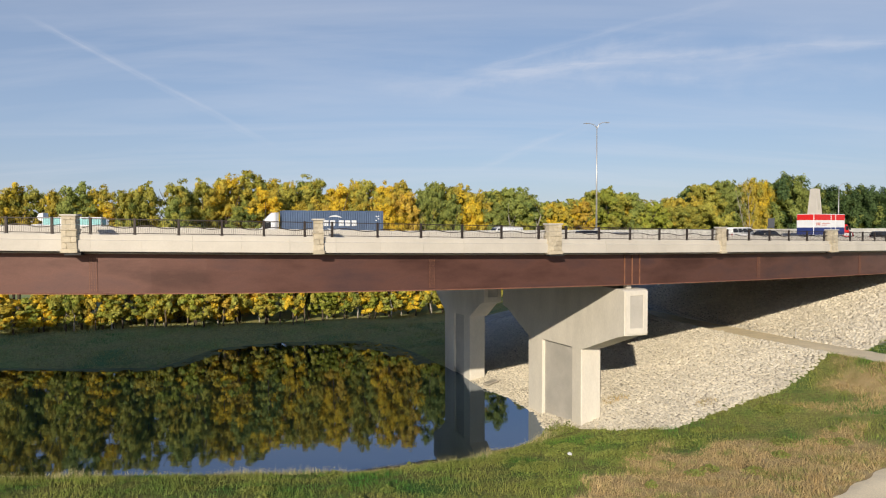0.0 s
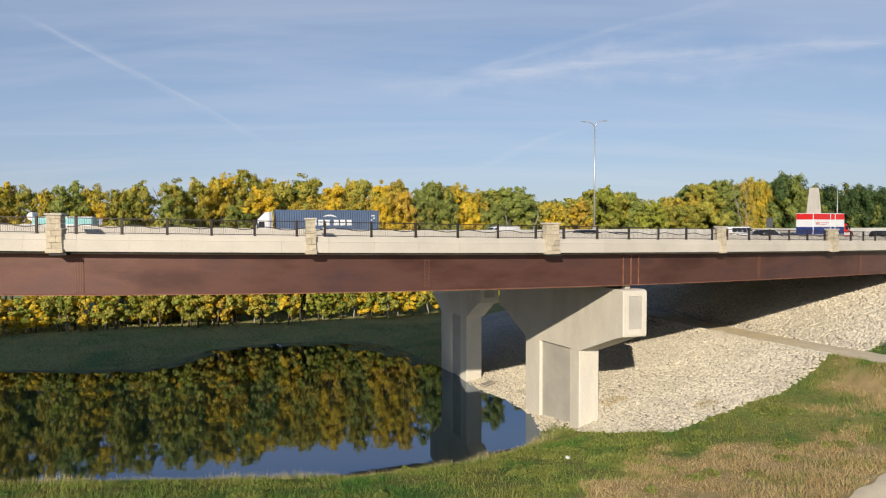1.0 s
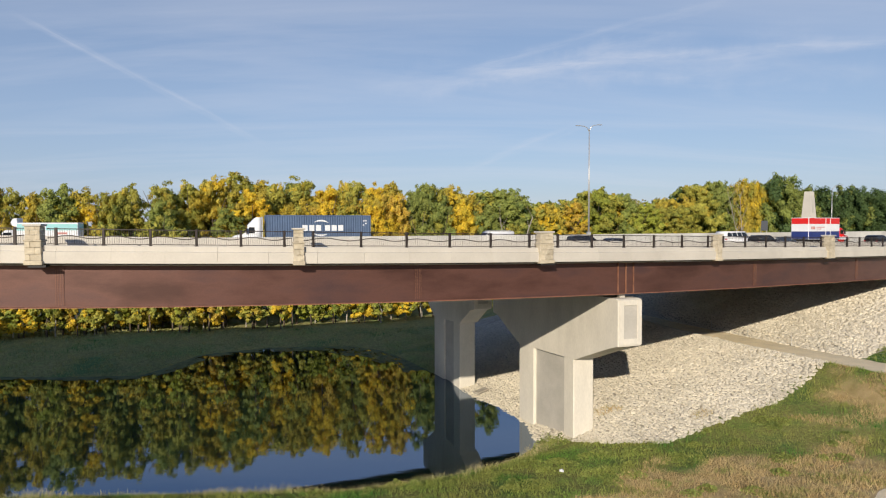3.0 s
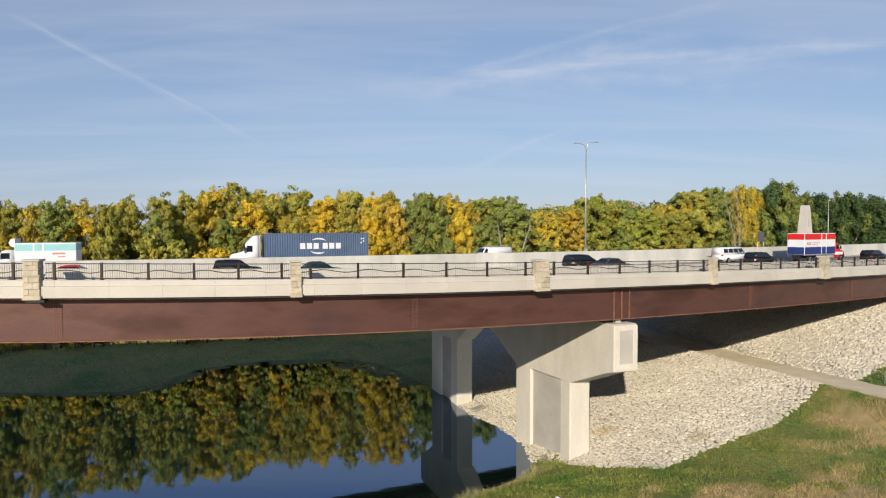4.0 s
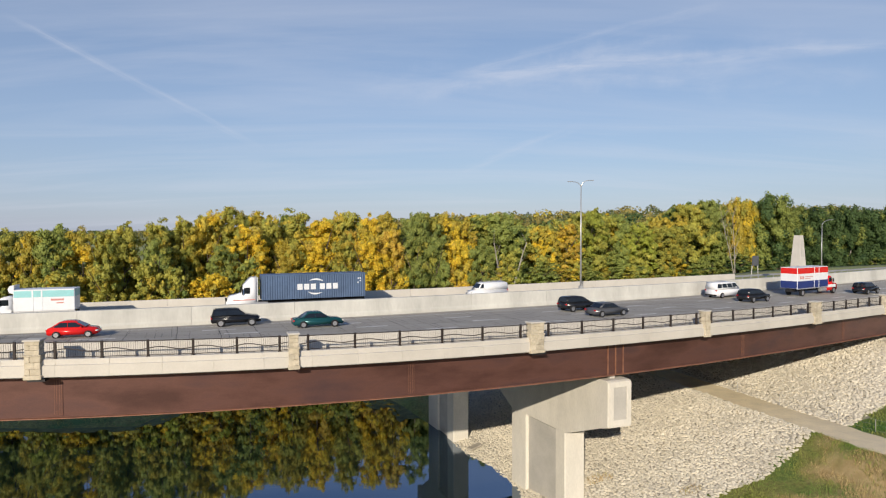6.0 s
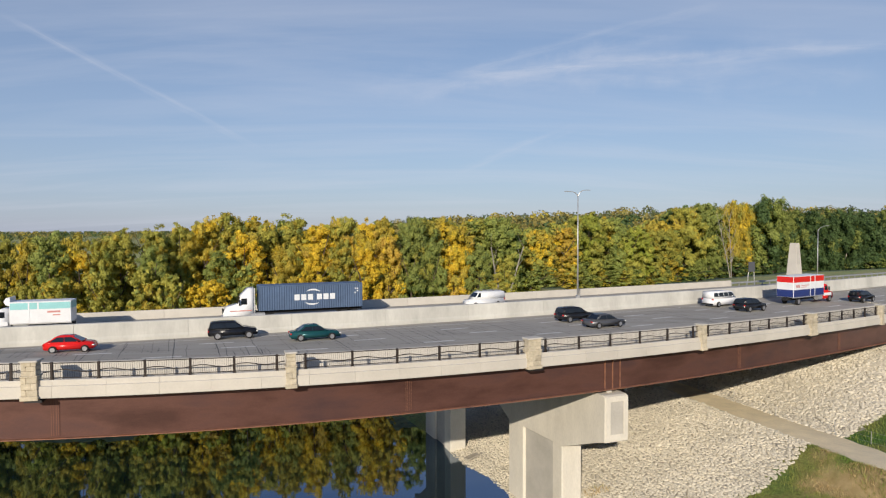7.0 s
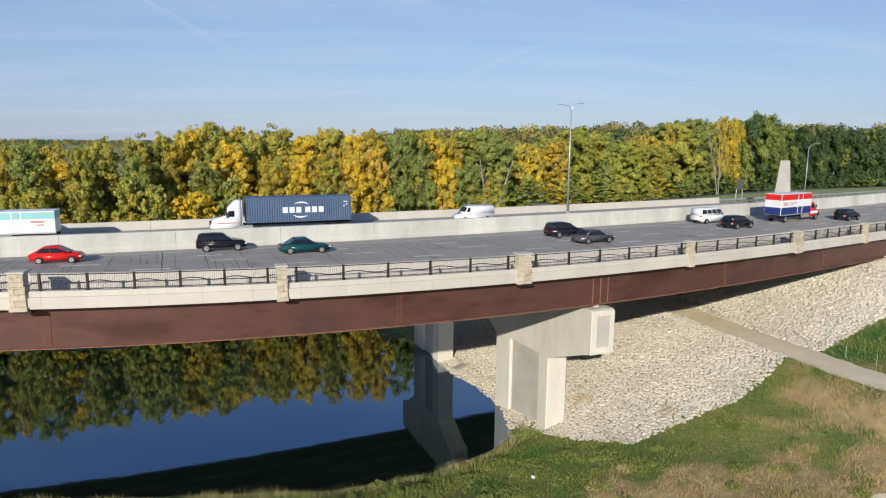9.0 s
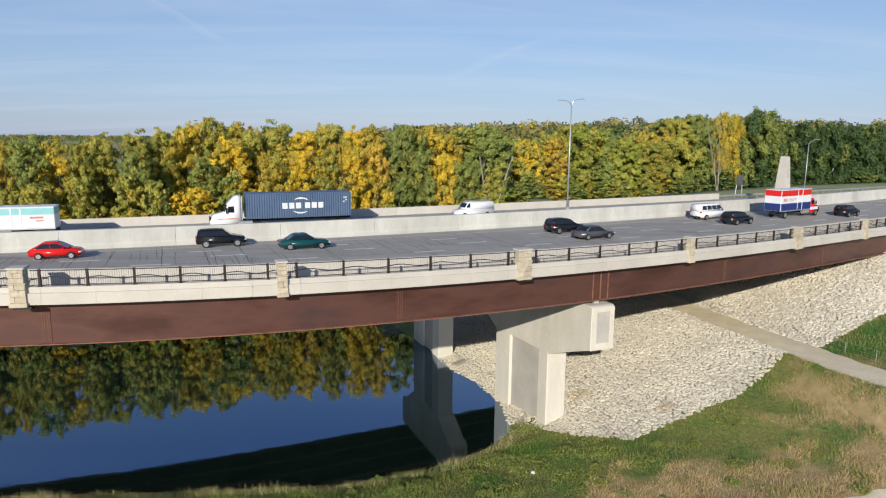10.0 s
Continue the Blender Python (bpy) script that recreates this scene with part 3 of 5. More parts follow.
for v in (0.335, 0.48, 0.63, 0.765):
    for k in range(15):
        x = -56 + k * 11.2 + 3.1 * v * 10 % 7
        vs, fs = [], []
        strip_on_deck(vs, fs, [on_deck(x + j * 0.72, v) for j in range(5)], 0.13, 0.012)
        mesh_from("lane_dash", vs, fs, PAINT, road)
for v in (0.19, 0.90):
    vs, fs = [], []
    strip_on_deck(vs, fs, [on_deck(x, v) for x in steps(-70, 120, 90)], 0.06, 0.010)
    mesh_from("edge_line", vs, fs, PAINT, road)

# ---- parapet of the near edge ----
PARAPET = [(-0.02, PAR_FOOT), (-0.02, LEDGE - 0.03), (0.10, LEDGE + 0.01), (0.10, PAR_TOP - 0.05), (0.13, PAR_TOP), (0.48, PAR_TOP), (0.50, PAR_TOP - 0.04), (0.50, PAR_FOOT)]
parapet = thing("parapet_wall", "cream precast concrete bridge parapet with a ledge and vertical joints", "parapet", kind="structure")
cuts = steps(-62, 118, 62)
for a, b in zip(cuts, cuts[1:]):
    part("panel", sweep(near_line, steps(a + 0.005, b - 0.005, 3), PARAPET), CONC, parapet)
slab = part("slab_edge", sweep(near_line, steps(LEFT, ABUT + 2, 60), [(0.50, PAR_FOOT - 0.16), (0.50, PAR_FOOT - 0.004), (1.4, PAR_FOOT - 0.004), (1.4, PAR_FOOT - 0.16)]), PANELC, parapet)

PILASTERS = [(-22.5, True), (-7.95, False), (8.95, True), (25.6, False), (41.2, True), (54.6, False), (67.5, True), (80.5, False)]


def pilaster(x, wide):
    """Stone-faced pier on the parapet: courses of rough blocks, a ledge course, a cap."""
    p = thing("stone_pilaster", "wide rock-faced limestone pilaster with a flat cap on the parapet" if wide else
              "narrow rock-faced limestone pilaster with a flat cap on the parapet", "pilaster", "pilasters of the parapet", at=along(near_line, x))
    w, y0, y1 = (0.44 if x < -20 else 0.60 if wide else 0.33), -0.16, 0.58
    r = random.Random(int(x * 10))

    def block(xa, xb, za, zb):
        bm = bmesh.new()
        g = 0.004
        box(bm, xa + g, xb - g, y0 + r.uniform(-0.025, 0.025), y1 + r.uniform(-0.025, 0.02), za + g, zb - g, bevel=0.02)
        for v in bm.verts:
            v.co += Vector((0, r.uniform(-0.015, 0.015), 0))
        part("block", bm, STONE, p)

    zs = [PAR_FOOT + 0.16, 17.95, 18.32, 18.68]
    for row, (za, zb) in enumerate(zip(zs, zs[1:])):
        split = (0.1 if row % 2 else -0.15) if wide else (w if row != 1 else 0.05)
        for xa, xb in ((-w, split), (split, w)):
            if xb - xa > 0.05:
                block(xa, xb, za, zb)
    zs = [18.78, 19.06, 19.34, 19.56]
    w -= 0.035
    for row, (za, zb) in enumerate(zip(zs, zs[1:])):
        split = (-0.12 if row % 2 else 0.14) if wide else (w if row != 0 else -0.04)
        for xa, xb in ((-w, split), (split, w)):
            if xb - xa > 0.05:
                block(xa, xb, za, zb)
    part("ledge", box(bmesh.new(), -w - 0.08, w + 0.08, y0 - 0.05, y1 + 0.05, 18.68, 18.78, bevel=0.02), STONE, p)
    part("foot", box(bmesh.new(), -w - 0.08, w + 0.08, y0 - 0.06, y1 + 0.02, PAR_FOOT - 0.10, PAR_FOOT + 0.16, bevel=0.02), STONE, p)
    part("cap", box(bmesh.new(), -w - 0.09, w + 0.09, y0 - 0.09, y1 + 0.08, 19.56, PIL_TOP, bevel=0.03), CONC, p, "pale flat stone cap")
    if wide:
        part("bracket", box(bmesh.new(), -w + 0.1, w + 0.25, y0 + 0.05, 0.5, PAR_FOOT - 0.24, PAR_FOOT - 0.10), TAR, p, "dark bracket below the slab edge")
    return p


for x, wide in PILASTERS:
    pilaster(x, wide)


# ---- railing on the parapet, bay by bay ----
def railing(xa, xb):
    p = thing("guard_railing", "dark bronze metal railing with thin balusters and a wavy rail", "railing", "railing bays on the parapet")
    off = 0.27
    n = 6
    gap = (xb - xa) * 0.035
    xs = [xa + gap + (xb - xa - 2 * gap) * i / (n - 1) for i in range(n)]
    for x in xs:
        m = along(near_line, x, off)
        part("post", box(bmesh.new(), -0.075, 0.075, -0.07, 0.07, PAR_TOP - 0.002, RAIL_TOP + 0.05, m, bevel=0.012), RAILM, p)
        part("foot_plate", box(bmesh.new(), -0.12, 0.12, -0.11, 0.11, PAR_TOP, PAR_TOP + 0.025, m), RAILM, p)
    for z, r in ((RAIL_TOP - 0.02, 0.028), (PAR_TOP + 0.09, 0.022)):
        prof = [(off - r, z - r), (off - r, z + r), (off + r, z + r), (off + r, z - r)]
        part("rail", sweep(near_line, steps(xa, xb, 14), prof), RAILM, p)
    rows = []
    for i in range(81):
        x = xa + (xb - xa) * i / 80
        k = (x - xs[0]) / (xs[1] - xs[0])
        rows.append((x, PAR_TOP + 0.50 + 0.085 * math.sin(2 * math.pi * k)))
    bm = bmesh.new()
    loops = [[bm.verts.new(at(near_line, x, off + o, z + dz)) for o, dz in ((-0.024, -0.028), (-0.024, 0.028), (0.024, 0.028), (0.024, -0.028))] for x, z in rows]
    for a, b in zip(loops, loops[1:]):
        for i in range(4):
            bm.faces.new((a[i], b[i], b[(i + 1) % 4], a[(i + 1) % 4]))
    part("wave_rail", bm, RAILM, p, "wavy middle rail")
    bm = bmesh.new()
    count = int((xb - xa) * 1.08 / 0.135)
    for i in range(count):
        x = xa + (xb - xa) * (i + 0.5) / count
        c = at(near_line, x, off)
        box(bm, c.x - 0.0065, c.x + 0.0065, c.y - 0.0065, c.y + 0.0065, PAR_TOP + 0.09 + c.z, RAIL_TOP - 0.03 + c.z)
    tagged(part("baluster_infill", bm, RAILM, p, "thin upright balusters"), kind="stuff")


for (xa, wa), (xb, wb) in zip([(-37.5, True)] + PILASTERS, PILASTERS):
    railing(xa + (0.6 if wa else 0.35), xb - (0.6 if wb else 0.35))

# ---- cycle trail behind the parapet, and the traffic barrier beyond it ----
trail = tagged(ribbon("pavement_trail", near_line, 0.505, DECK_N + 0.05, near_line, 3.05, DECK_N + 0.02, CONC, None, 0.05), "pale concrete trail behind the railing", "trail", kind="structure")
inner = thing("inner_barrier", "pale concrete traffic barrier between trail and road", "barrier", kind="structure")
for a, b in zip(steps(-62, 130, 40), steps(-62, 130, 40)[1:]):
    part("panel", sweep(near_line, steps(a + 0.006, b - 0.006, 3), [(3.05, DECK_N - 0.2), (3.05, 18.91), (3.09, 18.95), (3.30, 18.95), (3.36, 18.89), (3.48, DECK_N - 0.2)]), CONC, inner)

# ---- steel girders ----
def girder(line, off, x0, x1, outer=False, drop_by=0.0):
    g = thing("steel_girder", "rust-brown weathering steel plate girder with a bright rusty lower flange" if outer else
              "rust-brown weathering steel inner girder", "girder", "girders of the bridge")
    n = 50
    xs = steps(x0, x1, n)

    def drop(x):
        return off / 27 * (DECK_N + fall(x) - DECK_M) if line is near_line and not outer else drop_by + (0.45 + 0.012 * off + 0.000006 * off * max(-60, min(0, x)) ** 2 if line is mid_line else 0)
    part("web", sweep(line, xs, [(off - 0.012, GIRD_FOOT + 0.05), (off - 0.012, GIRD_TOP - 0.05), (off + 0.012, GIRD_TOP - 0.05), (off + 0.012, GIRD_FOOT + 0.05)], drop=drop), STEEL, g)
    part("top_flange", sweep(line, xs, [(off - 0.28, GIRD_TOP - 0.05), (off - 0.28, GIRD_TOP), (off + 0.28, GIRD_TOP), (off + 0.28, GIRD_TOP - 0.05)], drop=drop), STEEL, g)
    part("bottom_flange", sweep(line, xs, [(off - 0.30, GIRD_FOOT), (off - 0.30, GIRD_FOOT + 0.055), (off + 0.30, GIRD_FOOT + 0.055), (off + 0.30, GIRD_FOOT)], drop=drop),
         RUST if outer else STEEL, g, "bright rusty lower flange" if outer else "")
    if outer:
        for x in (16.1, 16.85, 17.6):
            m = along(line, x, off)
            part("stiffener", box(bmesh.new(), -0.018, 0.018, -0.13, -0.012, GIRD_FOOT + 0.055, GIRD_TOP - 0.05, m), RUST, g)
        for x in (-21.6, -0.05, 31.6, 48.0):
            m = along(line, x, off)
            sp = part("splice_plate", box(bmesh.new(), -0.26, 0.26, -0.034, -0.013, GIRD_FOOT + 0.12, GIRD_TOP - 0.12, m), STEEL, g, "bolted splice plate")
            bm = bmesh.new()
            for i in range(22):
                for k in (-0.20, -0.08, 0.08, 0.20):
                    z = GIRD_FOOT + 0.2 + i * 0.098
                    c = m @ Vector((k, -0.034, z))
                    d = m.to_3x3() @ Vector((0, -0.03, 0))
                    tube(bm, c, c + d, 0.022, n=6)
            tagged(part("bolts", bm, RUST, sp), kind="stuff")
    return g


for k in range(7):
    girder(near_line, 1.15 + 3.85 * k, LEFT, ABUT + 1, k == 0)
for k in range(5):
    girder(mid_line, 1.6 + 3.7 * k, LEFT, ABUT - 8)
girder(far_line, -0.45, LEFT, ABUT - 8, drop_by=0.45)
# underside of the two decks, its shade deepened by a dark colour
tagged(ribbon("ceiling", near_line, 0.3, DECK_N - 0.302, mid_line, -0.05, DECK_M - 0.302, SOFFIT, None, 0.10, LEFT, ABUT + 2, 50), "concrete underside of the bridge deck, coloured dark as shade", "bridge deck", kind="structure")
tagged(ribbon("ceiling_far", mid_line, 0.85, 16.94, far_line, -0.1, 16.74, SOFFIT, None, 0.08, LEFT, ABUT, 50), "concrete underside of the far bridge deck, coloured dark as shade", "bridge deck", kind="structure")

# ---- median wall, far barrier ----
median = thing("median_wall", "tall pale concrete wall between the two carriageways, lightly stained", "wall", kind="structure")
for a, b in zip(steps(-80, 150, 24), steps(-80, 150, 24)[1:]):
    part("panel", sweep(mid_line, steps(a + 0.012, b - 0.012, 3), [(-0.05, DECK_M - 0.3), (-0.05, 17.35), (0.04, 17.6), (0.08, 18.82), (0.12, 18.88), (0.70, 18.88), (0.74, 18.82), (0.78, 16.95)]), WALLC, median)
barrier = thing("far_barrier", "pale concrete edge barrier of the far carriageway", "barrier", kind="structure")
for a, b in zip(steps(-80, 58, 14), steps(-80, 58, 14)[1:]):
    part("panel", sweep(far_line, steps(a + 0.012, b - 0.012, 3), [(0.0, 16.9), (0.05, 18.10), (0.35, 18.10), (0.40, 16.6), (0.0, 16.6)]), CONC, barrier)

guard = thing("guard_rail", "grey galvanised steel guard rail beyond the end of the barrier", "guard rail")
for k in range(30):
    m = along(far_line, 58.3 + 2.0 * k, 0.3)
    part("post", box(bmesh.new(), -0.07, 0.07, 0.0, 0.15, 16.4, 17.78, m), ALU, guard)
part("rail", sweep(far_line, steps(58.0, 118.0, 30), [(0.16, 17.45), (0.24, 17.52), (0.18, 17.60), (0.24, 17.70), (0.16, 17.78), (0.28, 17.78), (0.28, 17.45)]), ALU, guard)

# ---- piers ----
AXIS = Vector((-0.337, 0.9415, 0)).normalized()
PIER_AT = Matrix.Translation((15.31, 53.28, 0)) @ Matrix.Rotation(math.atan2(AXIS.y, AXIS.x) - math.pi / 2, 4, "Z")


def pier(at_m, front, near_leg, far_leg, back, end, label):
    """Hammerhead: x across (along the road), y along the cap; two legs between front and back with a sunk web, cap to end."""
    p = thing("bridge_pier", label, "pier", "piers of the bridge", at=at_m)
    bm = bmesh.new()
    cap = [(0, 10.25), (0, 13.98), (0.25, 14.08), (end - 0.25, 14.08), (end, 13.98), (end, 10.3), (end - 1.1, 10.1), (back, 7.75), (front, 8.05), (1.1, 9.95)]
    a, b = [bm.verts.new((0.0 if y > 1.5 else 0.10, y, z)) for y, z in cap], [bm.verts.new((2.4, y, z)) for y, z in cap]
    bm.faces.new(a); bm.faces.new(b[::-1])
    for i in range(len(cap)):
        bm.faces.new((a[(i + 1) % len(cap)], a[i], b[i], b[(i + 1) % len(cap)]))
    bmesh.ops.recalc_face_normals(bm, faces=bm.faces[:])
    edges = [e for e in bm.edges if len({round(v.co.x, 3) for v in e.verts}) == 1]
    bmesh.ops.bevel(bm, geom=edges, offset=0.05, segments=1, affect="EDGES")
    capo = part("cap", bm, PIERC, p)
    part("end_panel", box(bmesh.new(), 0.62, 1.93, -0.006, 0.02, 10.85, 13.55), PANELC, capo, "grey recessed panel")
    fr = bmesh.new()
    for x0, x1, z0, z1 in ((0.18, 0.62, 10.35, 13.9), (1.93, 2.36, 10.35, 13.9), (0.62, 1.93, 10.35, 10.85), (0.62, 1.93, 13.55, 13.9)):
        box(fr, x0, x1, -0.07, -0.003, z0, z1, bevel=0.015)
    part("end_frame", fr, PIERC, capo, "pale raised border")
    for y0, y1 in ((front, near_leg), (far_leg, back)):
        part("leg", box(bmesh.new(), 0.002, 2.09, y0 + 0.002, y1, -2.5, 8.3, bevel=0.07), PIERC, p)
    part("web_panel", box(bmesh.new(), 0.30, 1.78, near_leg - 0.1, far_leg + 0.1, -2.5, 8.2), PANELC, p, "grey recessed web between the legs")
    y = 1.15
    while y < end - 0.5:
        part("bearing", box(bmesh.new(), 0.95, 1.45, y - 0.25, y + 0.25, 14.075, GIRD_FOOT - 0.2, bevel=0.03), PANELC, p)
        y += 3.85
    return p


pier(PIER_AT, 6.24, 7.87, 13.43, 16.47, 22.7, "pale concrete hammerhead pier with two legs and a flared cap")
pier(Matrix.Translation((-9.69, 24.21, 0)) @ PIER_AT, 4.1, 6.1, 9.5, 12.9, 17.6, "pale concrete hammerhead pier at the water's edge under the deck")

# ---- lamp posts, obelisk, sign ----
def lamp_post(x, y, z0, z1, arms, lean):
    p = thing("street_lamp", "slender galvanised lamp post with a pair of short arms" if len(arms) == 2 else "galvanised lamp post with one curved arm", "street lamp",
              "lamp posts of the highway", at=Matrix.Translation((x, y, z0)) @ Matrix.Rotation(lean, 4, "Z"))
    h = z1 - z0
    part("pole", tube(bmesh.new(), (0, 0, 0), (0, 0, h), 0.12, 0.06, 10), ALU, p, smooth=True)
    part("base", box(bmesh.new(), -0.22, 0.22, -0.22, 0.22, -0.02, 0.35, bevel=0.04), ALU, p)
    for reach, rise in arms:
        bm = bmesh.new()
        pts = [Vector((0, 0, h - 0.3)), Vector((reach * 0.25, 0, h + rise * 0.45)), Vector((reach * 0.6, 0, h + rise * 0.85)), Vector((reach, 0, h + rise))]
        for a, b in zip(pts, pts[1:]):
            tube(bm, a, b, 0.05, 0.045, 6)
        arm = part("arm", bm, ALU, p)
        s = 1 if reach > 0 else -1
        part("lamp_head", box(bmesh.new(), min(reach, reach + 0.62 * s), max(reach, reach + 0.62 * s), -0.13, 0.13, h + rise - 0.04, h + rise + 0.04, bevel=0.02), ALU, arm, "flat galvanised lamp head")
    return p


lamp_post(*at(mid_line, 20.85, 0.4)[:2], 18.86, 32.1, ((-1.2, 0.35), (1.1, 0.55)), radians(12))
lamp_post(*at(far_line, 83.0, 1.0)[:2], 16.2, 27.4, ((2.2, 0.75),), radians(15))

ob_at = along(mid_line, 61.5, 0.45)
obelisk = thing("obelisk", "tapering pale stone obelisk with two sunk strips on a block plinth", "monument", at=ob_at)
part("plinth", box(bmesh.new(), -1.1, 1.1, -0.70, 1.5, 16.9, 18.55, bevel=0.06), STONE, obelisk, "pale block plinth")
part("plinth_cap", box(bmesh.new(), -1.26, 1.26, -0.76, 1.56, 18.55, 18.75, bevel=0.04), CONC, obelisk)
bm = bmesh.new()
levels = [(18.75, 0.92), (25.1, 0.50), (25.3, 0.45)]
rings = [[bm.verts.new((sx * w, 0.42 + sy * w, z)) for sx, sy in ((-1, -1), (1, -1), (1, 1), (-1, 1))] for z, w in levels]
for a, b in zip(rings, rings[1:]):
    for i in range(4):
        bm.faces.new((a[i], a[(i + 1) % 4], b[(i + 1) % 4], b[i]))
bm.faces.new(rings[-1]); bm.faces.new(rings[0][::-1])
shaft = part("shaft", bm, CONC, obelisk)
for k in (-0.2, 0.2):
    bm = bmesh.new()
    va = [bm.verts.new((k + dx, 0.42 - (0.92 - 0.42 * (z - 18.75) / 6.35) - 0.004, z)) for dx, z in ((-0.12, 21.9), (0.12, 21.9), (0.11, 24.6), (-0.11, 24.6))]
    bm.faces.new(va)
    ex = bmesh.ops.extrude_face_region(bm, geom=bm.faces[:])
    for v in ex["geom"]:
        if isinstance(v, bmesh.types.BMVert):
            v.co.y += 0.03
    part("sunk_strip", bm, PANELC, shaft, "grey sunk strip")

sign = thing("road_sign", "narrow grey back of a road sign on two leaning posts", "road sign", at=Matrix.Translation((*at(far_line, 70.4, 6)[:2], 0)))
for k in (-0.75, 0.55):
    part("post", tube(bmesh.new(), (k * 1.5, 0, 12.5), (k * 0.7, 0, 20.6), 0.08, n=8), ALU, sign)
part("board", box(bmesh.new(), -0.72, 0.62, -0.16, -0.08, 18.9, 20.9, bevel=0.02), GREYP, sign, "dark grey back of the board")
for z in (15.4, 16.8):
    part("crossbar", box(bmesh.new(), -0.85, 0.7, -0.05, 0.05, z, z + 0.09), ALU, sign)

# ---- broken stone on the slopes ----
rnd = random.Random(5)


def stone_shape(r):
    """A rough block of 8 corners with its edges knocked off."""
    bm = bmesh.new()
    bmesh.ops.create_icosphere(bm, subdivisions=1, radius=1.0)
    a, b, c = r.uniform(0.8, 1.15), r.uniform(0.65, 1.0), r.uniform(0.5, 0.8)
    for v in bm.verts:
        k = r.uniform(0.78, 1.2)
        v.co = Vector((v.co.x * a * k, v.co.y * b * k, v.co.z * c * k))
    bmesh.ops.delete(bm, geom=[f for f in bm.faces if f.calc_center_median().z < -0.34], context="FACES")
    return bm


shapes = [stone_shape(rnd) for _ in range(9)]
geo = []
for s in shapes:
    s.verts.index_update()
    geo.append((np.array([v.co[:] for v in s.verts]), [[v.index for v in f.verts] for f in s.faces]))
stone_meshes = [mesh_of("stone", s, ROCK) for s in shapes]
sx, sy = [], []
step = 0.29
for y in np.arange(50, 112, step):
    for x in np.arange(0, 68, step):
        sx.append(x + rnd.uniform(-0.13, 0.13)); sy.append(y + rnd.uniform(-0.13, 0.13))
sx, sy = np.array(sx), np.array(sy)
keep = stony(sx, sy)
sx, sy = sx[keep], sy[keep]
sz = ground_height(sx, sy)
riprap = thing("riprap_slope", "pale limestone riprap covering the slopes under the bridge", "riprap", kind="structure")
av, af, single = [], [], 0
for x, y, z in zip(sx, sy, sz):
    r = rnd.uniform(0.165, 0.265) * (1.3 if rnd.random() < 0.06 else 1) * (1.3 if x > 40 else 1)
    k = rnd.randrange(9)
    e = Euler((rnd.uniform(-0.5, 0.5), rnd.uniform(-0.5, 0.5), rnd.uniform(0, 6.28)))
    if 18.5 < x < 23.5 and 51.5 < y < 58.5 and single < 300:
        ob = new("stone", stone_meshes[k])
        ob.parent = riprap
        ob.matrix_basis = Matrix.LocRotScale((x, y, z + r * 0.02), e, (r, r, r))
        single += 1
        continue
    m = np.array(e.to_matrix()) * r
    o = len(av)
    av.extend((geo[k][0] @ m.T + (x, y, z + r * 0.02)).tolist())
    af.extend([[i + o for i in f] for f in geo[k][1]])
tagged(mesh_from("stone_rest", av, af, ROCK, riprap), kind="stuff")

# ---- grass ----
def blades(name, label, mat, count, x0, x1, y0, y1, h0, h1, w, seed, test, lean=0.35):
    g = np.random.default_rng(seed)
    X, Y = g.uniform(x0, x1, count), g.uniform(y0, y1, count)
    ok = test(X, Y)
    X, Y = X[ok], Y[ok]
    Z = ground_height(X, Y) - 0.04
    n = len(X)
    patch = 0.75 + 0.45 * np.sin(X * 0.7 + 2 * np.sin(Y * 0.5)) * np.sin(Y * 0.9 + X * 0.3)
    H = g.uniform(h0, h1, n) * np.clip(patch, 0.45, 1.3)
    A = g.uniform(0, 6.283, n)
    dx, dy = np.cos(A) * w, np.sin(A) * w
    lx, ly = g.normal(0, lean, n) * H, g.normal(0, lean, n) * H
    V = np.empty((n, 3, 3))
    V[:, 0] = np.stack([X - dx, Y - dy, Z], 1)
    V[:, 1] = np.stack([X + dx, Y + dy, Z], 1)
    V[:, 2] = np.stack([X + lx, Y + ly, Z + H], 1)
    ob = mesh_from(name, V.reshape(-1, 3).tolist(), np.arange(3 * n).reshape(n, 3).tolist(), mat)
    return tagged(ob, label, "grass", kind="stuff")


def on_bank(X, Y):
    return ~stony(X, Y) & (signed(SHORE, X, Y) > 0.15) & (path_near(X, Y)[0] > 2.2) & (Y > np.interp(X, [8, 22.3, 27.9, 32.8, 40], [25.5, 36.0, 40.1, 41.5, 42.4]) + 0.15)


def on_green(X, Y):
    return on_bank(X, Y) & (dry(X, Y) < 0.55)


def by_shore(X, Y):
    s = signed(SHORE, X, Y)
    return (s > 0.1) & (s < 2.2) & ~stony(X, Y)


def on_side(X, Y):
    return ~stony(X, Y) & (path_near(X, Y)[0] > 2.2) & (signed(PLATEAU, X, Y) > 0.3)


blades("grass", "tall uneven green and straw-coloured grass on the near bank", BLADE, 130000, -36, 40, 35, 62, 0.18, 0.50, 0.019, 1, on_green)
blades("grass_dry", "parched straw-coloured grass on trodden ground", DRYB, 130000, 8, 48, 34, 66, 0.14, 0.48, 0.022, 8, lambda X, Y: on_bank(X, Y) & (dry(X, Y) > 0.35), 0.5)
blades("grass_side", "green and straw-coloured grass beside the footpath", BLADE, 40000, 36, 66, 40, 82, 0.25, 0.6, 0.026, 2, on_side)
blades("grass_shore", "tall pale seeding grass along the water's edge", SEED, 34000, -40, 13, 46, 62, 0.3, 0.85, 0.014, 3, by_shore, 0.25)
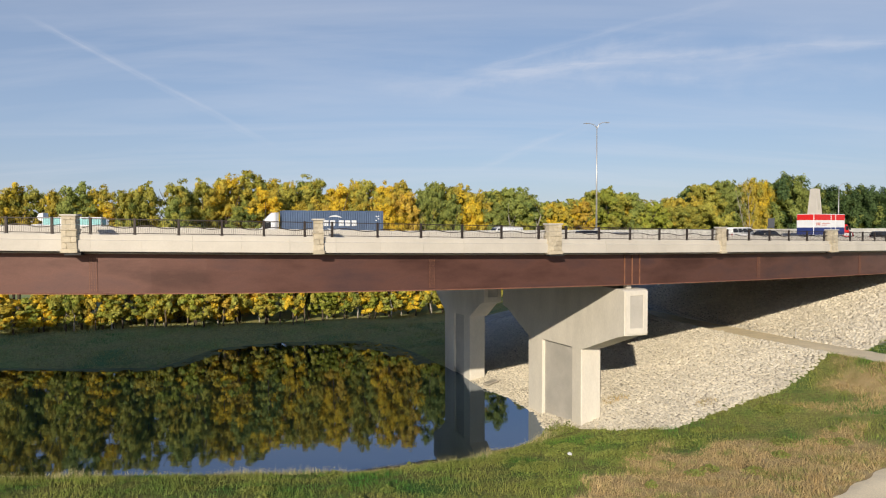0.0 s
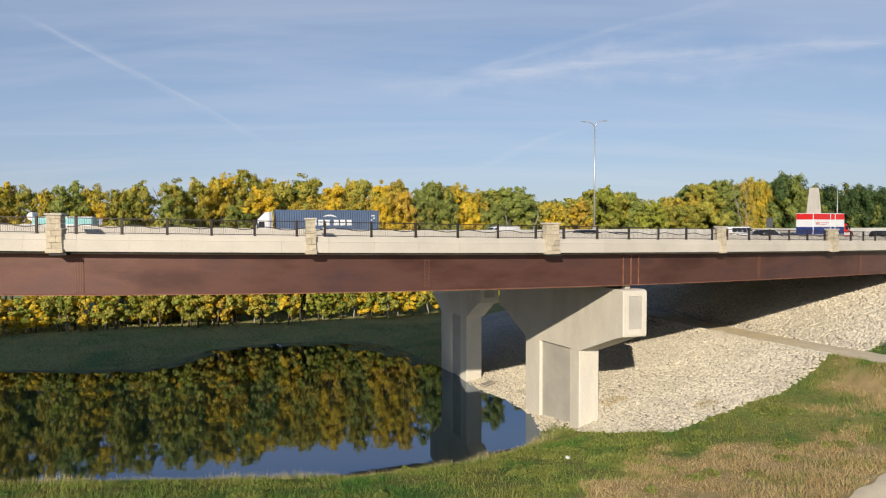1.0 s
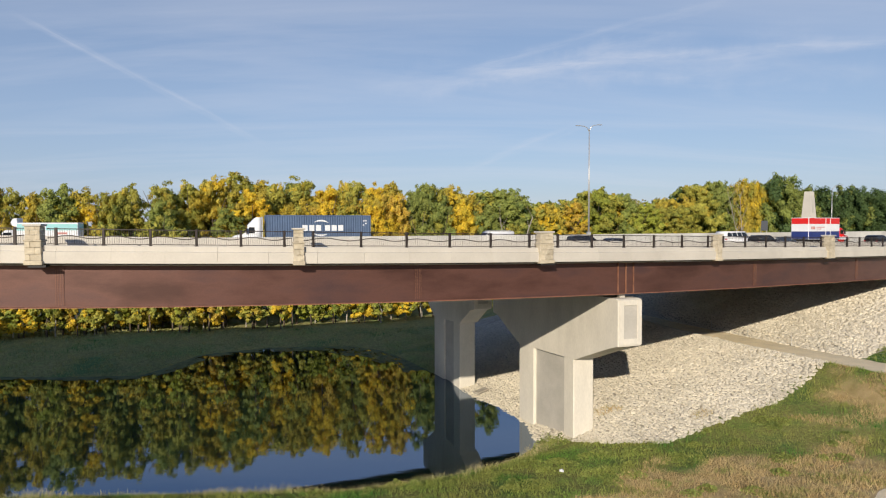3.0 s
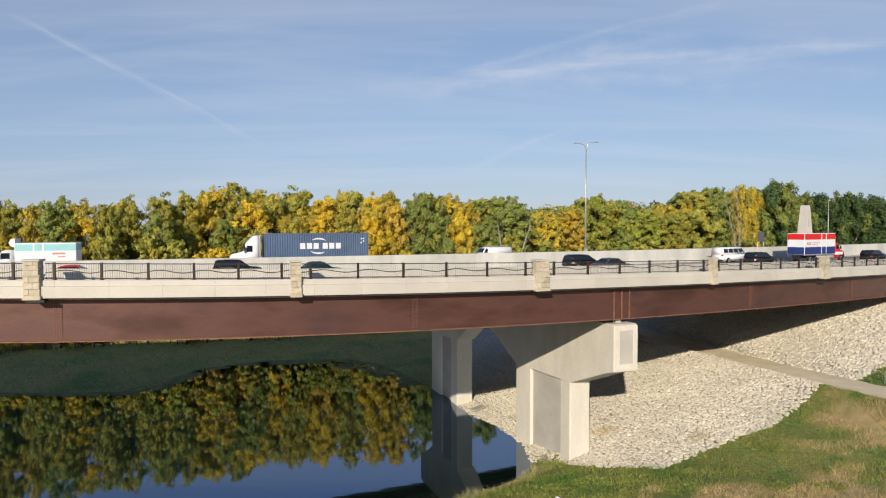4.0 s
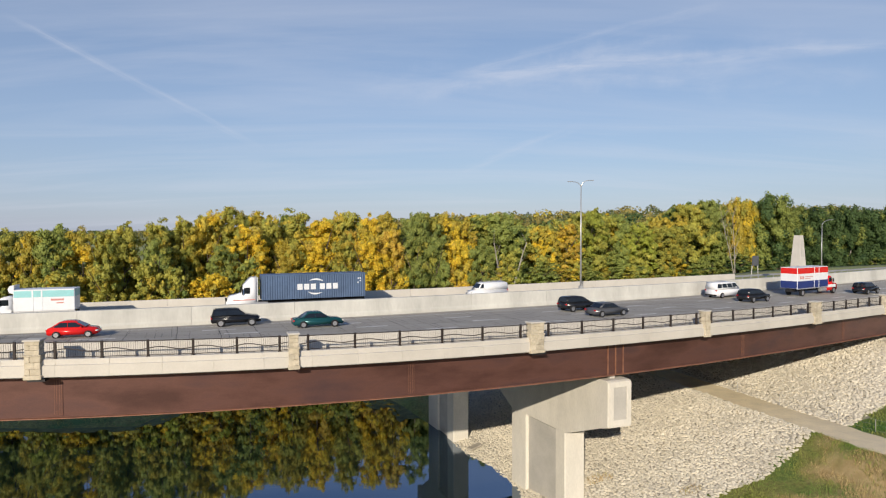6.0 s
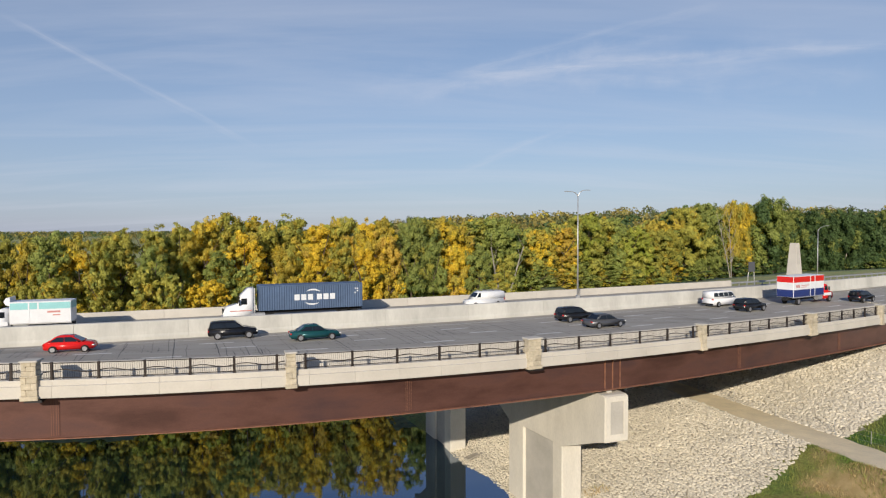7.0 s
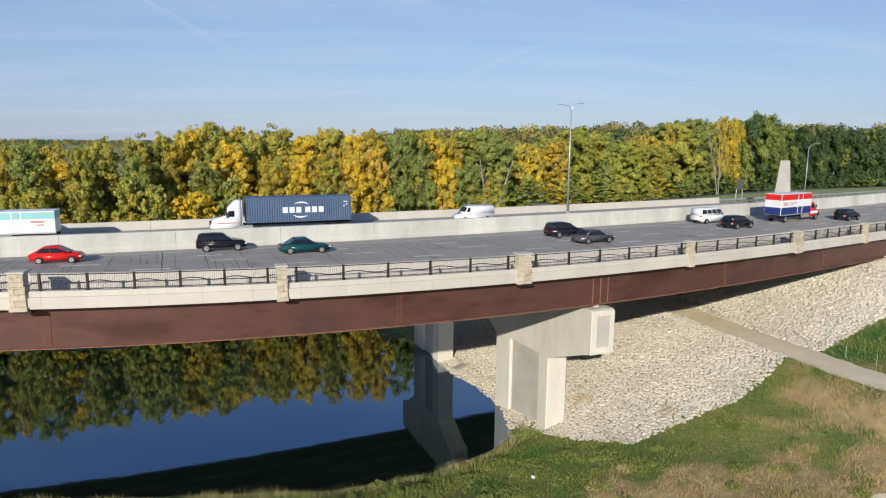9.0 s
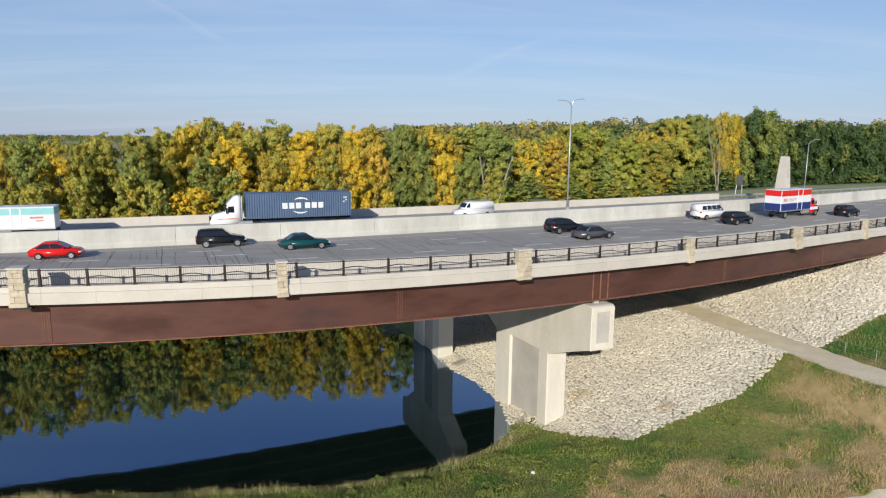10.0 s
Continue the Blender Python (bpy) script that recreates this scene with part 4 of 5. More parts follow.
blades("grass_meadow", "short green meadow grass on the shaded far bank", MEADB, 36000, -80, 6, 88, 122, 0.2, 0.55, 0.05, 4, lambda X, Y: signed(SHORE, X, Y) > 0.2)

# low leafy weeds by the pier and on the bank
WEEDS = ((10.8, 60.0, 1.1, 1.2), (11.6, 58.6, 1.2, 0.7), (7.5, 52.2, 1.6, 0.6), (9.8, 49.5, 1.8, 0.5), (5.0, 49.2, 1.7, 0.45), (13.2, 51.5, 1.6, 0.5),
         (16.5, 51.0, 1.5, 0.4), (1.0, 48.0, 1.6, 0.4), (12.5, 46.5, 1.8, 0.4), (7.0, 45.5, 1.8, 0.4), (18.4, 47.0, 1.6, 0.4))
g = random.Random(40)
v, f = [], []
CLUMPS = list(WEEDS)
while len(CLUMPS) < 52:
    cx, cy = g.uniform(-14, 33), g.uniform(39, 54)
    if bool(on_bank(np.array([cx]), np.array([cy]))[0]):
        CLUMPS.append((cx, cy, g.uniform(0.4, 1.0), g.uniform(0.25, 0.5)))
for cx, cy, r, h in CLUMPS:
    for _ in range(int(330 * r)):
        a, d = g.uniform(0, 6.28), r * math.sqrt(g.random())
        x, y = cx + d * math.cos(a), cy + d * math.sin(a)
        z = float(ground_height(x, y)) + g.uniform(0.02, h) * (1.15 - d / r)
        q = Euler((g.uniform(-0.9, 0.9), g.uniform(-0.9, 0.9), g.uniform(0, 6.28))).to_matrix()
        s = g.uniform(0.05, 0.12)
        o = len(v)
        v += [tuple(Vector((x, y, z)) + q @ Vector(c) * s) for c in ((-1, 0, 0), (0, -0.6, 0.15), (1, 0, 0), (0, 0.6, 0.15))]
        f.append((o, o + 1, o + 2, o + 3))
tagged(mesh_from("weeds", v, f, LEAF["green"]), "low leafy green weeds growing on the near bank", "weeds", kind="stuff")

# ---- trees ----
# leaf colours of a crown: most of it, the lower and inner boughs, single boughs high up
# in deep, the dark leaf colour paints shade onto the lower boughs
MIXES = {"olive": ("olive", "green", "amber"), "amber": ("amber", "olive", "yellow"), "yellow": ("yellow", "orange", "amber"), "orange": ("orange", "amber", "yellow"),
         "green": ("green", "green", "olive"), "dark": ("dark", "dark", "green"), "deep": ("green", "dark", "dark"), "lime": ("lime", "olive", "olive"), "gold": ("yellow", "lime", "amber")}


def crown_mesh(name, colour, seed, height, radius, base, boughs, clumps, per, leaf, tall):
    """Leaf-sized blades on the clumps of many boughs, set round a tapering axis with gaps between the boughs."""
    g = np.random.default_rng(seed)
    tips, kinds = [], []
    for i in range(boughs):
        t = (i + g.uniform(0, 0.9)) / boughs
        env = radius * math.sqrt(max(0.10, 1 - ((t - 0.50) / 0.60) ** 2)) * g.uniform(0.80, 1.12)
        a = i * 2.4 + g.uniform(-0.5, 0.5)
        br = min(radius, 6.5) * g.uniform(0.26, 0.44)
        d = max(0.0, env - br * 0.7) * g.uniform(0.62, 1.0)
        c = np.array([d * math.cos(a), d * math.sin(a), base + br * 0.4 + (height - base - br * 1.25) * t])
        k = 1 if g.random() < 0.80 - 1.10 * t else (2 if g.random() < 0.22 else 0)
        for _ in range(clumps):
            n = g.normal(size=3)
            n /= np.linalg.norm(n)
            n[2] = n[2] * 0.9 if n[2] > 0 else n[2] * 0.5
            tips.append((c + n * br * g.uniform(0.45, 1.0) * (1, 1, tall), br * g.uniform(0.24, 0.46), c))
            kinds.append(k if g.random() < 0.84 else int(g.integers(0, 3)))
    V, M = [], []
    mean = np.mean([r * r for _, r, _ in tips])
    for (c, r, heart), k in zip(tips, kinds):
        m = max(8, int(per * r * r / mean))
        n = g.normal(size=(m, 3))
        n /= np.linalg.norm(n, axis=1)[:, None]
        rr = r * g.uniform(0.55, 1.15, m)
        p = c + n * rr[:, None] * (1, 1, 0.85 * tall)
        out = p - heart
        out /= np.linalg.norm(out, axis=1)[:, None] + 1e-6
        q = 0.55 * n + 0.65 * out + g.normal(0, 0.36, (m, 3)) + (0, 0, 0.12)
        q /= np.linalg.norm(q, axis=1)[:, None]
        u = np.cross(q, g.normal(size=(m, 3)))
        u /= np.linalg.norm(u, axis=1)[:, None]
        w = np.cross(q, u)
        z = leaf * g.uniform(0.65, 1.3, m)[:, None]
        V.append(np.stack([p - u * z * 0.8 - w * z * 0.5, p + u * z * 0.8 - w * z * 0.5 - q * z * 0.2, p + w * z], 1))
        M.append(np.full(m, k))
    V, M = np.concatenate(V), np.concatenate(M)
    me = bpy.data.meshes.new(name)
    me.from_pydata(V.reshape(-1, 3).tolist(), [], np.arange(len(V) * 3).reshape(-1, 3).tolist())
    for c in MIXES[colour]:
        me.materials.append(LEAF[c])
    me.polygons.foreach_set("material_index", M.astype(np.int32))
    return me


def trunk_mesh(seed, height, r0, mat, forks=5):
    g = random.Random(seed)
    bm = bmesh.new()
    pts = [Vector((0, 0, -0.6))]
    for i in range(1, 7):
        pts.append(Vector((g.uniform(-0.35, 0.35) * i * 0.35, g.uniform(-0.35, 0.35) * i * 0.35, height * 0.78 * i / 6)))
    for i, (a, b) in enumerate(zip(pts, pts[1:])):
        tube(bm, a, b, r0 * (1 - i / 7.5), r0 * (1 - (i + 1) / 7.5), 7, False)
    for k in range(forks):
        i = g.randrange(2, 6)
        a, d = g.uniform(0, 6.28), height * g.uniform(0.12, 0.24)
        tip = pts[i] + Vector((math.cos(a) * d, math.sin(a) * d, d * g.uniform(0.8, 1.5)))
        mid = pts[i].lerp(tip, 0.5) + Vector((0, 0, -0.3))
        tube(bm, pts[i], mid, r0 * 0.42, r0 * 0.3, 5, False)
        tube(bm, mid, tip, r0 * 0.3, r0 * 0.1, 5, False)
    return mesh_of("trunk", bm, mat, True)


TRUNKS = [trunk_mesh(s, 23, 0.34, BARK) for s in (1, 2, 3)] + [trunk_mesh(9, 23, 0.30, BARKW, 4)]
KINDS = {}
# height, radius, foot of the crown, boughs, upright stretch of a bough
SHAPES = ((24, 5.0, 6.0, 36, 0.9), (24, 5.0, 4.0, 42, 0.9), (24, 5.0, 8.0, 32, 0.9), (24, 5.0, 0.5, 26, 1.0), (24, 8.0, 3.0, 60, 1.5), (24, 8.5, 5.0, 64, 0.9), (24, 8.5, 3.0, 68, 0.9), (9, 3.2, 1.7, 15, 0.9), (9, 3.2, 1.0, 18, 0.9))


def crown_for(colour, shape, fine):
    key = (colour, shape, fine)
    if key not in KINDS:
        h, r, b, n, tall = SHAPES[shape]
        clumps, per, leaf = ((9, 56, 0.20), (6, 19, 0.39), (5, 13, 0.50))[fine]
        KINDS[key] = crown_mesh("crown", colour, 100 + shape * 7 + len(KINDS), h, r, b, n, clumps, per, leaf * (1.35 if r > 6 else 0.72 if r < 4 else 1), tall)
    return KINDS[key]


WORDS = {"green": "tall green leafy tree on the far bank", "deep": "tall deep green tree, shade of its lower boughs coloured in with dark leaves", "dark": "tall dark green tree in the wood", "amber": "tall tree turning amber and olive in autumn",
         "lime": "tall yellow-green tree at the edge of the wood", "olive": "tall tree turning olive and yellow in autumn", "gold": "young tree in yellow and lime autumn leaf",
         "yellow": "tall tree in bright golden yellow autumn leaf", "orange": "tall tree in orange-yellow autumn leaf"}


def tree(x, y, top, colour, shape, trunk, half, rot=0.0, fine=0):
    """A tree of the given top height and half breadth."""
    z = float(ground_height(x, y))
    k, w = (top + 0.9 - z) / SHAPES[shape][0], half / SHAPES[shape][1]
    t = thing("tree", WORDS[colour], "tree", "trees of the far bank", at=Matrix.Translation((x, y, z)) @ Matrix.Rotation(rot, 4, "Z") @ Matrix.Diagonal((w, w, k, 1)))
    a = new("trunk", TRUNKS[trunk]); a.parent = t
    if SHAPES[shape][0] < 24:
        a.scale = (0.5, 0.5, SHAPES[shape][0] / 24)
    b = new("crown", crown_for(colour, shape, fine)); b.parent = t
    return t


# the front of the wood: leaf colour, sideways place, depth, height of the top, half breadth
FRONT_A = (("olive", -86.6, 1, 26.2, 4.5), ("amber", -81.5, 0, 26.6, 4.3), ("olive", -78.2, 1, 26.3, 4.2), ("amber", -74.4, 0, 26.9, 4.0), ("olive", -71.9, 1, 26.3, 3.8),
           ("amber", -68.2, 0, 25.8, 2.9), ("green", -64.7, 0, 27.3, 4.3), ("amber", -60.9, 1, 26.9, 4.1), ("olive", -57.3, -1, 26.0, 3.0), ("olive", -54.9, 1, 27.6, 4.2),
           ("olive", -50.1, 2, 28.2, 4.5), ("green", -48.6, -4, 24.4, 3.8), ("olive", -46.3, 2, 28.7, 3.8), ("amber", -42.7, 3, 30.1, 4.2))
FRONT_B = (("olive", -38.5, 4, 31.2, 4.8), ("yellow", -34.7, -2, 27.3, 5.0), ("green", -38.4, -4, 23.4, 3.9), ("olive", -32.0, 3, 29.1, 4.4), ("amber", -28.4, -4, 23.7, 3.2),
           ("olive", -28.1, 6, 30.7, 5.9), ("yellow", -21.5, -2, 28.4, 5.6), ("olive", -18.1, 7, 31.0, 6.6), ("orange", -16.1, 0, 26.2, 2.9), ("yellow", -10.1, -2, 30.0, 7.0),
           ("green", 0.3, 0, 30.9, 7.2), ("yellow", 9.0, 0, 30.5, 7.4), ("green", 24.8, 0, 31.5, 11.1), ("amber", 41.1, 3, 27.5, 6.5))
FRONT_C = (("orange", 51.3, 2, 28.2, 5.8), ("lime", 59.9, 0, 33.3, 9.1), ("green", 71.1, 2, 32.0, 9.5), ("lime", 79.0, -2, 28.4, 9.1), ("olive", 93.4, -3, 27.3, 9.4),
           ("olive", 108.4, 2, 36.7, 10.4), ("green", 118.9, 3, 38.3, 10.5), ("amber", 129.6, 0, 37.7, 6.9), ("amber", 136.6, 2, 36.8, 7.0), ("deep", 144.5, 2, 39.2, 11.1),
           ("deep", 150.2, 0, 33.9, 9.3), ("dark", 158.1, 0, 33.9, 10.6), ("dark", 165.4, 1, 33.5, 10.0), ("dark", 174.1, 0, 32.9, 10.4), ("dark", 183.8, 1, 32.6, 10.4),
           ("dark", 192.4, 0, 32.6, 10.8))
FRONT = FRONT_A + FRONT_B + FRONT_C


def wood_line(x):
    """The front of the tall wood, which draws back from the river behind the far carriageway."""
    return float(np.interp(x, (-91, -80, -65, -54, -36, -22, -10, 1, 9, 25, 66, 109, 136, 165, 193, 211), (112.0, 114.0, 119.0, 124.0, 136.0, 148.0, 160.0, 168.0, 180.0, 202.0, 235.0, 258.0, 266.0, 245.0, 240.0, 240.0)))


def edge_line(x):
    """The low fringe of young trees along the river."""
    return 134 + 0.30 * x


rnd = random.Random(21)
for i, (colour, x, back, top, half) in enumerate(FRONT):
    tree(x, wood_line(x) + back, top, colour, ((0, 2, 1)[i % 3] if half < 6.5 else 5 + i % 2) if x < 128 else 4, 3 if rnd.random() < 0.3 or x > 130 else rnd.randrange(3), half, rnd.uniform(0, 6.28))
mix = ("green", "olive", "olive", "green", "amber", "olive")
tops = [f for f in FRONT if f[3] > 26]
for row, (count, gap) in enumerate(((46, 6.4), (24, 12.0)), 1):
    for i in range(count):
        x = -98 + i * gap + rnd.uniform(-2.5, 2.5)
        size = 5.6 if x < -30 else 7.5 if x < 20 else 10.5
        y = wood_line(x) + 2 + row * 9.0 + rnd.uniform(-2, 2)
        top = float(np.interp(x, [f[1] for f in tops], [f[3] for f in tops])) + rnd.uniform(-1.8, 0.0)
        colour = rnd.choice(mix) if x < 105 else rnd.choice(("dark", "deep", "dark", "deep", "green"))
        tree(x, y, top, colour, rnd.choice((0, 1)) if size < 8 else rnd.choice((5, 6)), rnd.randrange(4), size * rnd.uniform(0.9, 1.15), rnd.uniform(0, 6.28), 1)
# leafy bushes and young trees along the river
for i in range(80):
    x = -90 + i * 1.7 + rnd.uniform(-1.2, 1.2)
    colour = rnd.choice(("yellow", "gold", "yellow", "amber", "gold", "lime", "lime"))
    tree(x, edge_line(x) - rnd.uniform(0.5, 4.0), rnd.choice((rnd.uniform(6.5, 9.0), rnd.uniform(9.0, 12.5))), colour, rnd.choice((7, 8)), rnd.choice((0, 1, 3)), rnd.uniform(2.2, 3.4), rnd.uniform(0, 6.28), 1)
for x, top, colour, half in ((-62, 19, "olive", 3.2), (-55, 20.5, "olive", 3.4), (-49, 20.6, "olive", 3.2), (-44, 19.6, "olive", 3.2), (-40, 17.2, "gold", 3.2), (-36.5, 17.6, "yellow", 3.0), (-32, 20.6, "green", 3.4), (-27.5, 17.8, "yellow", 2.8), (-24.6, 24.0, "amber", 3.4),
                             (-20, 24.5, "yellow", 3.6), (-14.5, 25.5, "olive", 3.6), (-10, 25.5, "yellow", 3.8), (-5.5, 26.0, "orange", 3.8), (-1, 25.5, "green", 3.6), (3.5, 24.5, "green", 3.4), (8, 24.5, "yellow", 3.4), (13, 24.0, "green", 3.6), (19, 20, "olive", 3.2)):
    tree(x, edge_line(x) + rnd.uniform(-1.0, 1.5), top, colour, rnd.choice((0, 1)), rnd.choice((0, 1)), half, rnd.uniform(0, 6.28), 0 if x > -30 else 1)

# undergrowth before and within the tall wood
for i in range(64):
    x = -60 + i * 4.3 + rnd.uniform(-1.6, 1.6)
    far = x > 20
    colour = rnd.choice(("green", "olive", "green", "gold", "lime", "amber")) if x < 100 else rnd.choice(("dark", "deep", "dark", "dark", "green"))
    tree(x, wood_line(x) - rnd.uniform(2, 8), rnd.uniform(8, 13) + (3 if far else 5), colour, 3, rnd.randrange(3), rnd.uniform(3.4, 5.2) * (1.25 if far else 0.9), rnd.uniform(0, 6.28), 1)
    if i % 2:
        tree(x, wood_line(x) + rnd.uniform(5, 7), rnd.uniform(12, 18), rnd.choice(("dark", "green")), 3, rnd.randrange(3), rnd.uniform(5.0, 6.5), rnd.uniform(0, 6.28), 2)

# pale forked trunk and a grey dead tree before the wood
def bare_tree(x, y, seed, h, stems, spread, twigs, thick, label):
    z = float(ground_height(x, y))
    t = thing("bare_tree", label, "tree", "bare trees", at=Matrix.Translation((x, y, z)))
    g = random.Random(seed)
    for k in range(stems):
        bm = bmesh.new()
        p = Vector((0, 0, -0.4))
        d = Vector(((k - (stems - 1) / 2) * spread + g.uniform(-0.05, 0.05), g.uniform(-0.08, 0.08), 1))
        r = thick * h
        for i in range(7):
            q = p + d * (h / 7)
            tube(bm, p, q, r, r * 0.82, 7, False)
            if i > 1:
                for _ in range(twigs):
                    a = Vector((g.uniform(-0.8, 0.8), g.uniform(-0.5, 0.5), 1.2)).normalized()
                    e = q + a * h * g.uniform(0.08, 0.17)
                    tube(bm, q, e, r * 0.35, 0.03, 5, False)
                    tube(bm, e, e + Vector((a.x * 0.5 + g.uniform(-0.3, 0.3), a.y, a.z)) * h * 0.07, 0.03, 0.012, 4, False)
            p, r = q, r * 0.82
            d += Vector((g.uniform(-0.06, 0.06), g.uniform(-0.05, 0.05), 0))
        part("stem", bm, BARKW, t, smooth=True)


bare_tree(25.5, wood_line(25.5) - 14, 4, 21, 2, 0.30, 1, 0.026, "pale forked trunk standing before the green trees")
bare_tree(122.5, wood_line(122.5) - 13, 8, 29, 2, 0.05, 5, 0.010, "grey leafless dead tree before the wood")

# far wooded hills
g = np.random.default_rng(77)
for name, colour, count in (("far_woods", "far_green", 430), ("far_woods_olive", "far_olive", 480), ("far_woods_dark", "dark", 220), ("far_woods_yellow", "amber", 80), ("far_woods_red", "red", 8)):
    V = []
    D = g.uniform(430, 1300, count)
    A = np.radians(g.uniform(-42, 50, count))
    D = np.where(A < -0.06, D * 2.4, D)
    X, Y = D * np.tan(A) * 0.9, D
    Z = ground_height(X, Y)
    for x, y, z, d in zip(X, Y, Z, D):
        r = g.choice((g.uniform(4.5, 7.5), g.uniform(7.5, 10.0))) * (1 + d / 1600)
        r = min(r, 10.5) if x < -0.06 * y else r
        m = 120 if d > 800 else 190
        n = g.normal(size=(m, 3))
        n /= np.linalg.norm(n, axis=1)[:, None]
        n[:, 2] = np.abs(n[:, 2]) * 1.15 - 0.15
        c = np.array([x, y, z + r * 1.0]) + n * (r * g.uniform(0.75, 1.1, m))[:, None] * (1, 1, 1.15)
        q = n + g.normal(0, 0.5, (m, 3))
        u = np.cross(q, g.normal(size=(m, 3)))
        u /= np.linalg.norm(u, axis=1)[:, None]
        w = np.cross(q, u)
        w /= np.linalg.norm(w, axis=1)[:, None]
        s = r * 0.145
        V.append(np.stack([c - u * s, c - w * s * 0.7, c + u * s, c + w * s * 0.7], 1))
    V = np.concatenate(V)
    ob = mesh_from(name, V.reshape(-1, 3).tolist(), np.arange(len(V) * 4).reshape(-1, 4).tolist(), LEAF[colour])
    tagged(ob, "distant wooded hills in autumn colour", "woods", kind="stuff")

# ---- vehicles on the road ----
STYLES = {
    "sedan": (4.75, 1.82, 1.45, [(-1, .32), (-.98, .58), (-.62, .64), (.36, .62), (.90, .52), (1, .36), (.97, .19), (-.97, .19)], [(-.74, .62), (-.42, .97), (-.30, 1.0), (.02, 1.0), (.10, .98), (.46, .62)]),
    "compact": (3.95, 1.72, 1.42, [(-1, .34), (-.98, .60), (-.72, .66), (.40, .63), (.86, .55), (1, .38), (.97, .19), (-.97, .19)], [(-.86, .64), (-.52, .95), (-.34, 1.0), (-.02, 1.0), (.12, .96), (.56, .62)]),
    "suv": (4.65, 1.88, 1.70, [(-1, .30), (-.99, .60), (-.6, .63), (.42, .62), (.92, .53), (1, .36), (.97, .22), (-.97, .22)], [(-.97, .60), (-.90, .92), (-.78, .985), (-.3, 1.0), (.02, .985), (.12, .955), (.47, .61)]),
    "van": (5.6, 2.0, 2.1, [(-1, .2), (-1, .55), (.5, .56), (.93, .46), (1, .3), (.98, .14), (-.98, .14)], [(-1, .54), (-.985, .95), (-.94, 1.0), (.34, 1.0), (.42, .97), (.68, .54)]),
}


def wheel(parent, x, y, r, w, side):
    bm = bmesh.new()
    tube(bm, (x, y - w / 2, r), (x, y + w / 2, r), r, r, 18)
    bmesh.ops.bevel(bm, geom=[e for e in bm.edges if abs(e.verts[0].co.y - e.verts[1].co.y) < 1e-5], offset=0.03, segments=1, affect="EDGES")
    tyre = part("wheel", bm, RUBBER, parent)
    yo = y + side * (w / 2 + 0.004)
    bm = bmesh.new()
    tube(bm, (x, yo - 0.01, r), (x, yo + 0.01, r), r * 0.62, r * 0.60, 12)
    part("rim", bm, RIM, tyre)


